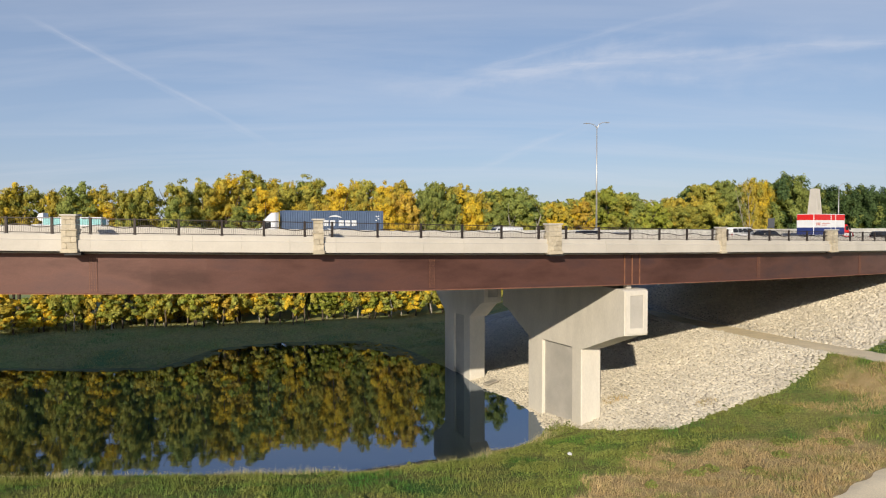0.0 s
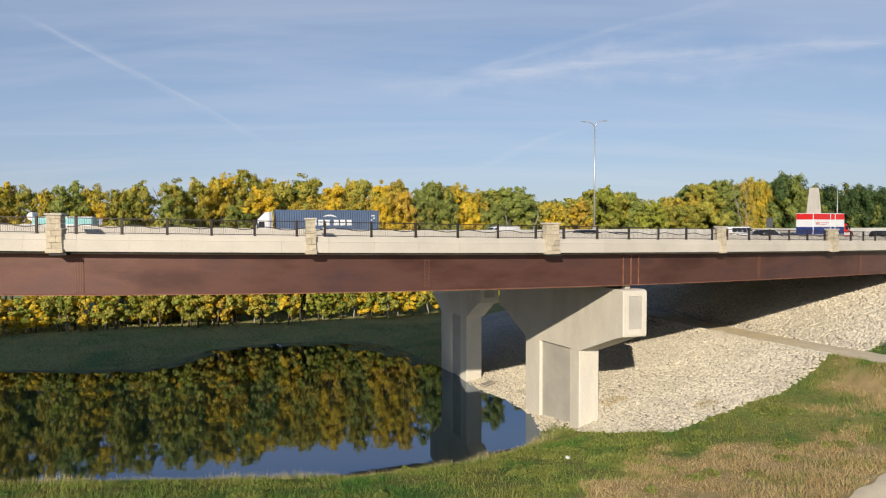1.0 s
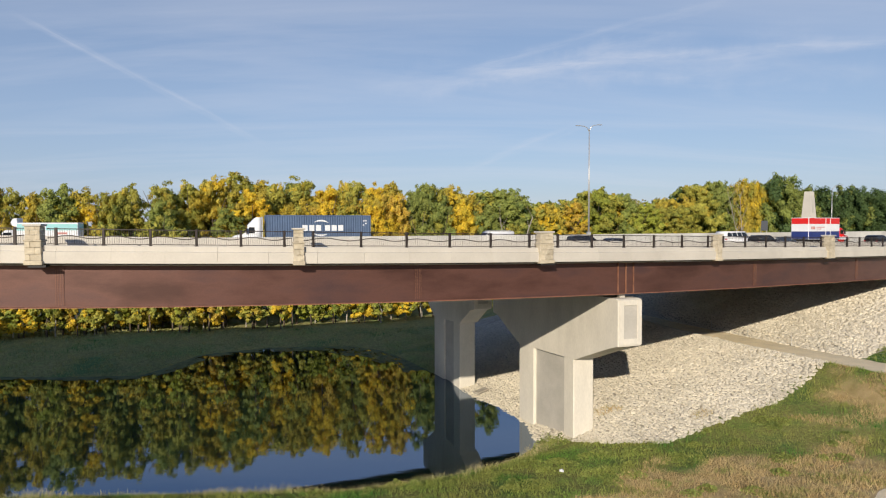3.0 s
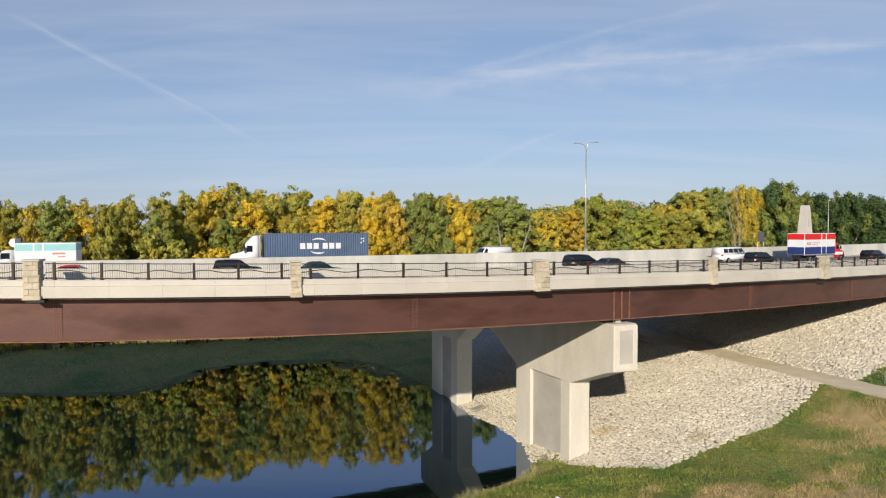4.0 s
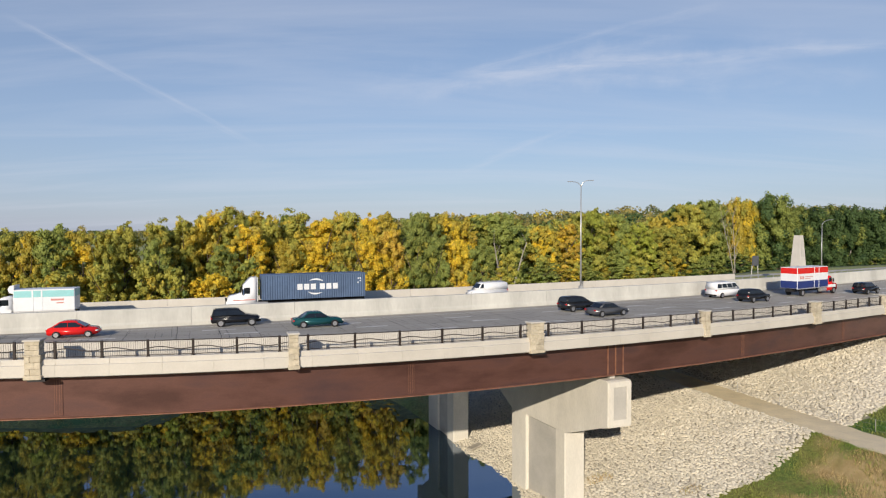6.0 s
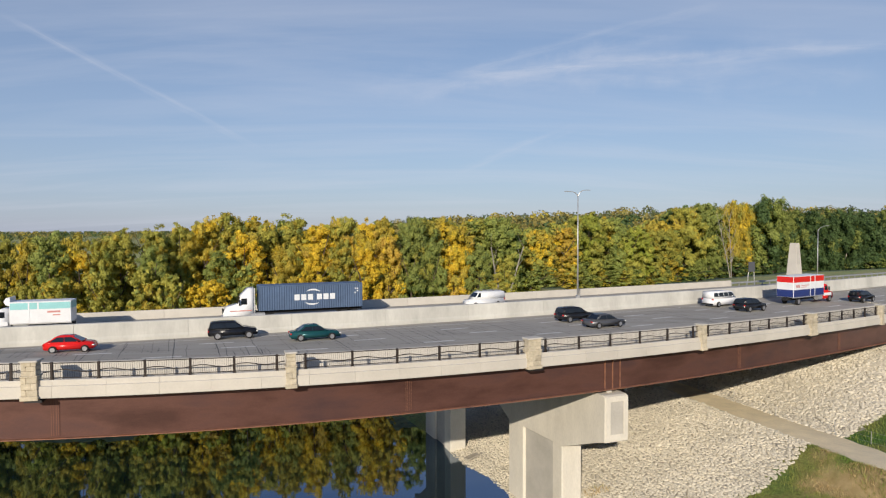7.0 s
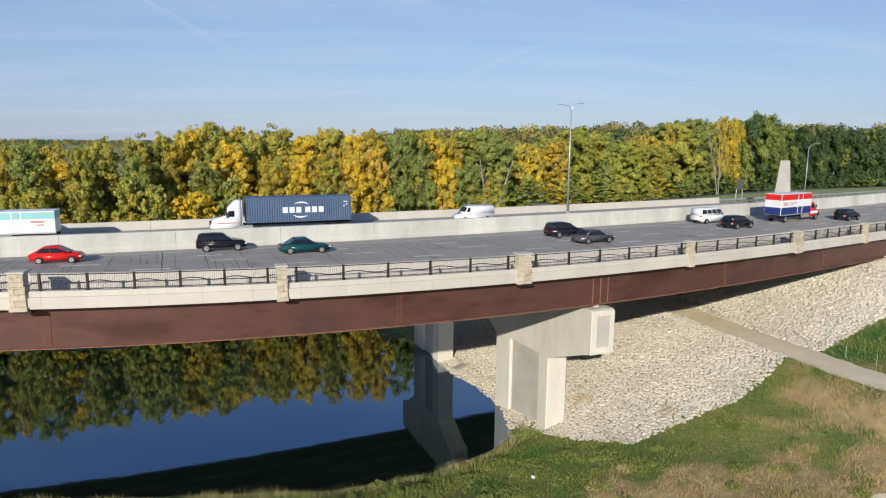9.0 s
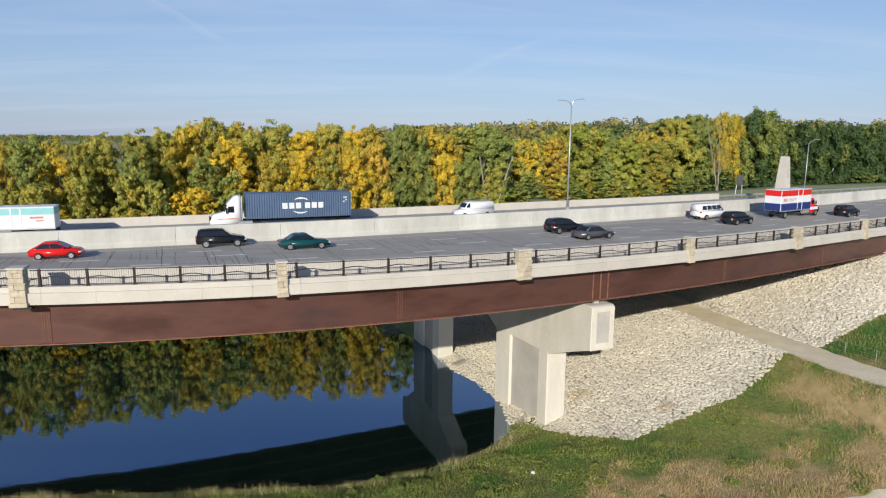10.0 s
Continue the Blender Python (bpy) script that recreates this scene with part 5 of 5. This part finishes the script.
def car(style, paint, label, m, cat="car", panes=2):
    L, W, H, low, top = STYLES[style]
    c = thing("car" if cat == "car" else "van", label, cat, "vehicles on the bridge", at=m)
    bm = bmesh.new()
    extrude(bm, [(x * L / 2, z * H) for x, z in low], -W / 2, W / 2)
    for v in bm.verts:
        f = abs(v.co.x) / (L / 2)
        v.co.y *= 1 - 0.10 * max(0, f - 0.75) / 0.25
    bmesh.ops.bevel(bm, geom=bm.edges[:], offset=0.03 if style == "van" else 0.06, segments=2, affect="EDGES")
    part("body", bm, paint, c, smooth=True)
    zb, zt = min(z for _, z in top) * H, H

    def half(z):
        return W / 2 * (0.965 - (0.13 if style == "van" else 0.22) * (z - zb) / (zt - zb))
    bm = bmesh.new()
    a = [bm.verts.new((x * L / 2, -half(z * H), z * H)) for x, z in top]
    b = [bm.verts.new((x * L / 2, half(z * H), z * H)) for x, z in top]
    n = len(top)
    bm.faces.new(a); bm.faces.new(b[::-1])
    for i in range(n):
        bm.faces.new((a[(i + 1) % n], a[i], b[i], b[(i + 1) % n]))
    bmesh.ops.recalc_face_normals(bm, faces=bm.faces[:])
    bmesh.ops.bevel(bm, geom=bm.edges[:], offset=0.04, segments=2, affect="EDGES")
    part("cabin", bm, paint, c, smooth=True)

    def slant(z, back):
        pts = top if not back else top
        i0, i1 = ((0, 1) if back else (len(top) - 1, len(top) - 2))
        (xa, za), (xb, zb2) = pts[i0], pts[i1]
        return (xa + (xb - xa) * (z - za) / (zb2 - za)) * L / 2
    z0, z1 = 0.665, 0.93
    xl0, xl1, xr0, xr1 = slant(z0, True) + 0.14, slant(z1, True) + 0.14, slant(z0, False) - 0.14, slant(z1, False) - 0.10
    if style == "van" and panes == 1:
        xl0 = xl1 = 0.16 * L
    for side in (-1, 1):
        for k in range(panes):
            f0, f1 = k / panes + 0.012, (k + 1) / panes - 0.012
            bm = bmesh.new()
            q = [(xl0 + (xr0 - xl0) * f0, z0), (xl0 + (xr0 - xl0) * f1, z0), (xl1 + (xr1 - xl1) * f1, z1), (xl1 + (xr1 - xl1) * f0, z1)]
            vo = [bm.verts.new((x, side * (half(z * H) + 0.012), z * H)) for x, z in q]
            vi = [bm.verts.new((x, side * (half(z * H) - 0.03), z * H)) for x, z in q]
            bm.faces.new(vo); bm.faces.new(vi[::-1])
            for i in range(4):
                bm.faces.new((vo[i], vo[(i + 1) % 4], vi[(i + 1) % 4], vi[i]))
            bmesh.ops.recalc_face_normals(bm, faces=bm.faces[:])
            part("side_window", bm, GLASSD, c)
    for back in (False, True):
        if back and style == "van":
            continue
        bm = bmesh.new()
        s = -1 if back else 1
        q = [(slant(z, back) + s * 0.012, yy * (half(z * H) - 0.12), z * H) for z, yy in ((z0, -1), (z0, 1), (z1, 1), (z1, -1))]
        vo = [bm.verts.new(p) for p in q]
        vi = [bm.verts.new((p[0] - s * 0.03, p[1], p[2])) for p in q]
        bm.faces.new(vo); bm.faces.new(vi[::-1])
        for i in range(4):
            bm.faces.new((vo[i], vo[(i + 1) % 4], vi[(i + 1) % 4], vi[i]))
        bmesh.ops.recalc_face_normals(bm, faces=bm.faces[:])
        part("rear_window" if back else "windscreen", bm, GLASSD, c)
    r = {"van": 0.37, "suv": 0.38, "compact": 0.31}.get(style, 0.34)
    for x in (-0.60 * L / 2 - 0.02, 0.62 * L / 2):
        for side in (-1, 1):
            wheel(c, x, side * (W / 2 - 0.07), r, 0.22, side)
    for side in (-1, 1):
        part("tail_lamp", box(bmesh.new(), -L / 2 - 0.012, -L / 2 + 0.12, side * W * 0.41 - 0.12, side * W * 0.41 + 0.12, 0.46 * H, 0.55 * H, bevel=0.02), LAMPR, c)
        part("headlamp", box(bmesh.new(), L / 2 - 0.22, L / 2 - 0.03, side * W * 0.38 - 0.16, side * W * 0.38 + 0.16, 0.38 * H, 0.45 * H, bevel=0.02), LAMPW, c)
        part("mirror", box(bmesh.new(), 0.16 * L, 0.16 * L + 0.12, side * (W / 2 + 0.08) - 0.07, side * (W / 2 + 0.08) + 0.07, 0.64 * H, 0.71 * H, bevel=0.02), paint, c)
    if style == "van":
        part("rear_bumper", box(bmesh.new(), -L / 2 - 0.1, -L / 2 + 0.05, -W / 2 + 0.1, W / 2 - 0.1, 0.16 * H, 0.25 * H, bevel=0.02), RUBBER, c)
    return c


def heading(p, line, x, flip=False):
    return Matrix.Translation(p) @ Matrix.Rotation(math.atan(line(x)[1]) + (math.pi if flip else 0), 4, "Z")


def deck_spot(x, v):
    s = near_line(x)[1] * (1 - v) + mid_line(x)[1] * v
    return Matrix.Translation(on_deck(x, v) + Vector((0, 0, 0.012))) @ Matrix.Rotation(math.atan(s), 4, "Z")


car("compact", REDP, "bright red compact saloon driving along the road", deck_spot(-29.4, 0.74), panes=2)
car("suv", BLACKP, "glossy black sport utility car beside the median wall", deck_spot(-17.8, 0.90))
car("sedan", TEALP, "dark teal older saloon car in the middle lane", deck_spot(-9.5, 0.72))
car("suv", BLACKP, "glossy black sport utility car with lit tail lamps", deck_spot(18.3, 0.74))
car("sedan", GREYP, "dark grey saloon car close behind another", deck_spot(20.3, 0.53))
car("van", WHITE, "white passenger van with dark side windows", deck_spot(42.0, 0.84), "van", 4)
car("suv", BLACKP, "small black hatchback beside a white van", deck_spot(43.4, 0.60))
car("suv", BLACKP, "small black hatchback far along the bridge", deck_spot(66.0, 0.52))


def far_spot(x, k, flip=True):
    p = at(mid_line, x, 0.78, 17.25).lerp(at(far_line, x, 0.0, 17.05), k) + Vector((0, 0, 0.012))
    return heading(p, mid_line, x, flip)


rack_van = car("van", WHITE, "white panel van with roof rack on the far carriageway", far_spot(9.4, 0.60), "van", 1)
for side in (-0.55, 0.55):
    part("rack_rail", tube(bmesh.new(), (-2.4, side, 2.22), (0.9, side, 2.22), 0.025, n=6), ALU, rack_van)
for x in (-2.2, -1.2, -0.2, 0.8):
    part("rack_bar", tube(bmesh.new(), (x, -0.75, 2.19), (x, 0.75, 2.19), 0.022, n=6), ALU, rack_van)


def lorry(m):
    """Tractor with a sleeper cab and a semi-trailer carrying a ribbed container; x forward."""
    t = thing("lorry", "white lorry pulling a navy blue ribbed shipping container", "lorry", "vehicles on the bridge", at=m)
    bm = bmesh.new()
    extrude(bm, [(6.6, 0.55), (9.9, 0.55), (9.95, 1.1), (9.6, 1.75), (8.35, 2.05), (8.05, 2.95), (7.2, 3.85), (6.6, 3.9)], -1.15, 1.15)
    bmesh.ops.bevel(bm, geom=bm.edges[:], offset=0.07, segments=2, affect="EDGES")
    cab = part("cab", bm, WHITE, t, "white sleeper cab with a sloping bonnet", smooth=True)
    for side in (-1, 1):
        part("side_window", box(bmesh.new(), 7.35, 8.0, side * 1.155 - 0.01, side * 1.155 + 0.01, 2.05, 2.75, bevel=0.01), GLASSD, cab)
        part("fuel_tank", tube(bmesh.new(), (5.4, side * 1.0, 0.75), (6.9, side * 1.0, 0.75), 0.32, n=14), ALU, cab)
        part("headlamp", box(bmesh.new(), 9.72, 9.97, side * 0.9 - 0.16, side * 0.9 + 0.16, 1.0, 1.25, bevel=0.03), LAMPW, cab)
    bm = bmesh.new()
    vo = [bm.verts.new(p) for p in ((8.37, -0.95, 2.12), (8.37, 0.95, 2.12), (8.12, 0.88, 2.88), (8.12, -0.88, 2.88))]
    bm.faces.new(vo)
    ex = bmesh.ops.extrude_face_region(bm, geom=bm.faces[:])
    for v in ex["geom"]:
        if isinstance(v, bmesh.types.BMVert):
            v.co.x += 0.02
    part("windscreen", bm, GLASSD, cab)
    part("grille", box(bmesh.new(), 9.86, 9.98, -0.55, 0.55, 0.95, 1.55, bevel=0.02), RUBBER, cab, "dark grille")
    part("bumper", box(bmesh.new(), 9.6, 10.05, -1.1, 1.1, 0.42, 0.72, bevel=0.05), ALU, cab)
    for side in (-1, 1):
        part("mirror", box(bmesh.new(), 8.15, 8.27, side * 1.36 - 0.09, side * 1.36 + 0.09, 2.0, 2.65, bevel=0.02), RUBBER, cab)
        part("exhaust_stack", tube(bmesh.new(), (6.5, side * 0.95, 1.1), (6.5, side * 0.95, 3.9), 0.08, n=8), ALU, cab)
        part("stripe", box(bmesh.new(), 6.8, 9.2, side * 1.155 - 0.008, side * 1.155 + 0.008, 1.30, 1.42), MARKR, cab)
        part("side_skirt", box(bmesh.new(), 4.4, 6.5, side * 1.02 - 0.02, side * 1.02 + 0.02, 0.45, 0.95), RUBBER, cab)
    part("chassis", box(bmesh.new(), -6.2, 8.6, -0.5, 0.5, 0.85, 1.15, bevel=0.02), RUBBER, t, "dark steel chassis")
    # container with upright ribs
    bm = bmesh.new()
    x0, x1, w, z0, z1 = -6.1, 6.05, 1.22, 1.25, 4.1
    n = 44
    for side in (-1, 1):
        prev = None
        for i in range(n * 4 + 1):
            x = x0 + (x1 - x0) * i / (n * 4)
            y = side * (w - (0.045 if i % 4 in (1, 2) else 0.0))
            cur = (bm.verts.new((x, y, z0)), bm.verts.new((x, y, z1)))
            if prev:
                bm.faces.new((prev[0], cur[0], cur[1], prev[1]))
            prev = cur
    box(bm, x0, x1, -w + 0.05, w - 0.05, z0, z1)
    con = part("container", bm, NAVY, t, "navy blue ribbed steel container")
    for x in (x0, x1 - 0.14):
        for side in (-1, 1):
            part("corner_post", box(bmesh.new(), x, x + 0.14, side * 1.16 - 0.07, side * 1.16 + 0.07, z0, z1 + 0.02), NAVY, con)
    for side in (-1, 1):
        part("top_rail", box(bmesh.new(), x0, x1, side * 1.19 - 0.05, side * 1.19 + 0.05, z1 - 0.1, z1 + 0.03), NAVY, con)
        # plain blocks in place of the lettering, and two curved strokes
        for k in range(6):
            a = -2.75 + 0.78 * k + (0.28 if k > 2 else 0)
            part("white_block", box(bmesh.new(), a, a + 0.60, side * 1.232 - 0.008, side * 1.232 + 0.008, 2.30, 2.98, bevel=0.005), BARSM, con)
        for a0, a1 in ((0.95, 2.35), (4.09, 5.49)):
            bm = bmesh.new()
            ring = []
            for q in range(9):
                turn = a0 + (a1 - a0) * q / 8
                w = 0.11 * math.sin(math.pi * (q + 0.5) / 9)
                ring.append([bm.verts.new((-side * 0.1 + 1.25 * (1 + d) * math.cos(turn), side * y, 2.64 + 0.86 * (1 + d) * math.sin(turn))) for d, y in ((-w, 1.224), (w, 1.224), (w, 1.24), (-w, 1.24))])
            for p, q in zip(ring, ring[1:]):
                for e in range(4):
                    bm.faces.new((p[e], q[e], q[(e + 1) % 4], p[(e + 1) % 4]))
            part("white_stroke", bm, BARSM, con)
        for a, c in ((-5.6, 3.4), (-5.35, 3.4), (-5.6, 3.1), (-5.3, 2.9)):
            part("small_mark", box(bmesh.new(), a, a + 0.18, side * 1.232 - 0.008, side * 1.232 + 0.008, c, c + 0.14), BARSM, con)
    for x in (9.2, 6.3, 5.0, -3.9, -5.2):
        for side in (-1, 1):
            wheel(t, x, side * 0.98, 0.5, 0.32, side)
    return t


lorry(far_spot(-12.5, 0.52))

def box_truck(m, long, top, bands, cab_paint, label, bars):
    """Rigid lorry with a tall cargo box in coloured bands and a short bonneted cab; x forward, box from -long to 0."""
    t = thing("box_lorry", label, "lorry", "vehicles on the bridge", at=m)
    low, w = 1.12, 1.22
    body = part("cargo_box", box(bmesh.new(), -long, 0.0, -w, w, low, top, bevel=0.04), WHITE, t, "white cargo box with coloured bands")
    for z0, z1, mat, word in bands:
        for side in (-1, 1):
            part("band", box(bmesh.new(), -long + 0.06, -0.06, side * w - 0.012, side * w + 0.012, z0, z1), mat, body, word)
        part("band", box(bmesh.new(), -long - 0.012, -long + 0.012, -w + 0.06, w - 0.06, z0, z1), mat, body, word)
    for side in (-1, 1):
        for x in (-0.46 * long, -0.31 * long):
            part("door_post", box(bmesh.new(), x - 0.07, x + 0.07, side * w - 0.022, side * w + 0.022, low + 0.05, top - 0.05), WHITE, body)
        for a, b, c, d in bars:
            part("mark", box(bmesh.new(), a, b, side * w - 0.016, side * w + 0.016, c, d), MARKR, body)
        part("skirt", box(bmesh.new(), -long, 0, side * (w - 0.08) - 0.03, side * (w - 0.08) + 0.03, low - 0.10, low + 0.02), ALU, body)
        part("fuel_tank", tube(bmesh.new(), (-1.6, side * 0.95, 0.72), (-0.3, side * 0.95, 0.72), 0.28, n=12), ALU, t)
    bm = bmesh.new()
    extrude(bm, [(0.12, 0.5), (2.75, 0.5), (2.82, 1.05), (2.6, 1.45), (1.55, 1.68), (1.25, 2.45), (1.0, 2.62), (0.12, 2.62)], -1.08, 1.08)
    bmesh.ops.bevel(bm, geom=bm.edges[:], offset=0.08, segments=2, affect="EDGES")
    cab = part("cab", bm, cab_paint, t, smooth=True)
    bm = bmesh.new()
    extrude(bm, [(0.0, 2.9), (0.42, 3.05), (0.55, 3.4), (0.36, 3.75), (0.0, 3.82)], -0.95, 0.95)
    part("wind_deflector", bm, WHITE, body)
    for side in (-1, 1):
        part("side_window", box(bmesh.new(), 0.45, 1.22, side * 1.085 - 0.01, side * 1.085 + 0.01, 1.75, 2.35, bevel=0.01), GLASSD, cab)
        part("bonnet_flash", box(bmesh.new(), 0.2, 2.3, side * 1.085 - 0.008, side * 1.085 + 0.008, 0.95, 1.35, bevel=0.005), WHITE, cab)
        part("headlamp", box(bmesh.new(), 2.6, 2.83, side * 0.8 - 0.14, side * 0.8 + 0.14, 0.95, 1.18, bevel=0.03), LAMPW, cab)
        part("mirror", box(bmesh.new(), 1.25, 1.35, side * 1.28 - 0.1, side * 1.28 + 0.1, 1.75, 2.25, bevel=0.02), RUBBER, cab)
    bm = bmesh.new()
    vo = [bm.verts.new(p) for p in ((1.60, -0.9, 1.72), (1.60, 0.9, 1.72), (1.36, 0.85, 2.38), (1.36, -0.85, 2.38))]
    bm.faces.new(vo)
    ex = bmesh.ops.extrude_face_region(bm, geom=bm.faces[:])
    for v in ex["geom"]:
        if isinstance(v, bmesh.types.BMVert):
            v.co.x += 0.025
    part("windscreen", bm, GLASSD, cab)
    part("chassis", box(bmesh.new(), -long - 0.1, 2.4, -0.45, 0.45, 0.62, 1.02, bevel=0.02), RUBBER, t, "dark steel chassis")
    for x in (1.85, -long + 1.6):
        for side in (-1, 1):
            wheel(t, x, side * 0.95, 0.48, 0.30, side)
    return t


box_truck(deck_spot(58.5, 0.68), 7.8, 4.05, ((3.18, 3.98, REDP, "bright red band"), (1.16, 2.16, BLUEP, "deep blue band")), REDP, "box lorry in red, white and blue bands with a red cab",
          ((-7.2, -6.95, 2.45, 2.85), (-6.85, -6.6, 2.45, 2.85), (-6.5, -6.25, 2.45, 2.85), (-5.9, -3.9, 2.68, 2.78), (-5.9, -4.6, 2.45, 2.54)))
box_truck(far_spot(-41.5, 0.50), 5.6, 3.35, ((2.55, 3.22, TEALB, "pale turquoise band"),), WHITE, "white box lorry with a pale turquoise band on the far carriageway",
          ((-4.6, -3.4, 2.15, 2.35), (-4.6, -3.9, 1.85, 1.98)))

# ---- small things on the banks ----
def post_fence():
    """Thin wire fence beside the footpath."""
    f = thing("wire_fence", "thin wire mesh fence beside the footpath", "fence")
    pts = [(37.6, 86, 0), (38.9, 79, 0), (40.2, 72, 0), (42.0, 64.5, 0), (42.9, 60.5, 0), (43.4, 57, 0), (44.2, 53, 0), (45.4, 48.5, 0), (47, 44, 0)]
    pts = [Vector((x, y, float(ground_height(x, y)))) for x, y, _ in pts]
    for p in pts:
        part("post", tube(bmesh.new(), p - Vector((0, 0, 0.3)), p + Vector((0, 0, 1.25)), 0.03, n=6), ALU, f)
    for k in (0.2, 0.7, 1.2):
        bm = bmesh.new()
        for a, b in zip(pts, pts[1:]):
            tube(bm, a + Vector((0, 0, k)), b + Vector((0, 0, k)), 0.008, n=4)
        part("wire", bm, ALU, f)


post_fence()
rnd = random.Random(3)
z = float(ground_height(9.8, 48.1))
bm = stone_shape(rnd)
for v in bm.verts:
    v.co *= 0.24
pale = part("pale_rock", bm, WHITE)
pale.matrix_world = Matrix.Translation((9.8, 48.1, z + 0.16))
tagged(pale, "small white rock lying in the grass", "rock")

# driftwood slab on the shore by the far pier
log = part("driftwood_board", box(bmesh.new(), -0.9, 0.9, -0.45, 0.45, -0.12, 0.12, bevel=0.06), SAND)
log.matrix_world = Matrix.Translation((6.6, 78.2, float(ground_height(6.6, 78.2)) + 0.35)) @ Matrix.Rotation(radians(35), 4, "Z") @ Matrix.Rotation(radians(-8), 4, "Y")
tagged(log, "tan weathered slab lying on the stony shore", "slab")

# mats of floating weed along the far shore
g = np.random.default_rng(9)
v, f = [], []
RIM_LINE = [(0, 92), (-3, 99), (-7.4, 106.5), (-12.5, 110), (-25.7, 109.4), (-35, 103.6), (-36.8, 94), (-38, 89.8), (-48, 89.2), (-70, 90.5)]
for (ax, ay), (bx, by), deep in zip(RIM_LINE, RIM_LINE[1:], (3, 4.5, 6, 3.5, 2.6, 2.6, 2.4, 2, 1.4)):
    far = math.hypot(bx - ax, by - ay)
    nx_, ny_ = -(by - ay) / far, (bx - ax) / far
    for _ in range(int(far * 16)):
        k, d = g.random(), -0.2 + deep * g.random() ** 1.7
        x, y = ax + (bx - ax) * k + nx_ * d, ay + (by - ay) * k + ny_ * d
        if math.sin(x * 0.8) * math.sin(y * 0.7 + x * 0.3) > 0.55 and d > 0.5:
            continue
        r, o, m = g.uniform(0.2, 0.6), len(v), 8
        for i in range(m):
            t = 2 * math.pi * i / m
            q = r * g.uniform(0.6, 1.15)
            c, e = math.cos(t) * q * 1.7, math.sin(t) * q * 0.8
            v.append((x + c * (bx - ax) / far + e * nx_, y + c * (by - ay) / far + e * ny_, 0.010 + 0.012 * g.random()))
        f.append(list(range(o, o + m)))
tagged(mesh_from("floating_weed", v, f, ALGAE), "dull green mats of weed floating near the far shore", "weed", kind="stuff")

# dry tufts on the stone slope
v, f = [], []
for cx, cy, r, n in ((17.3, 62.6, 0.9, 150), (23.5, 56.0, 0.7, 90)):
    for _ in range(n):
        a, d = g.uniform(0, 6.28), r * math.sqrt(g.random())
        x, y = cx + 1.5 * d * math.cos(a), cy + d * math.sin(a)
        z, h, b, o = float(ground_height(x, y)), g.uniform(0.2, 0.55), g.uniform(0, 6.28), len(v)
        v += [(x - 0.03 * math.cos(b), y - 0.03 * math.sin(b), z), (x + 0.03 * math.cos(b), y + 0.03 * math.sin(b), z), (x + g.normal() * 0.2, y + g.normal() * 0.2, z + h)]
        f.append((o, o + 1, o + 2))
tagged(mesh_from("dry_tufts", v, f, DRYB), "brown dry weeds growing between the stones", "weeds", kind="stuff")
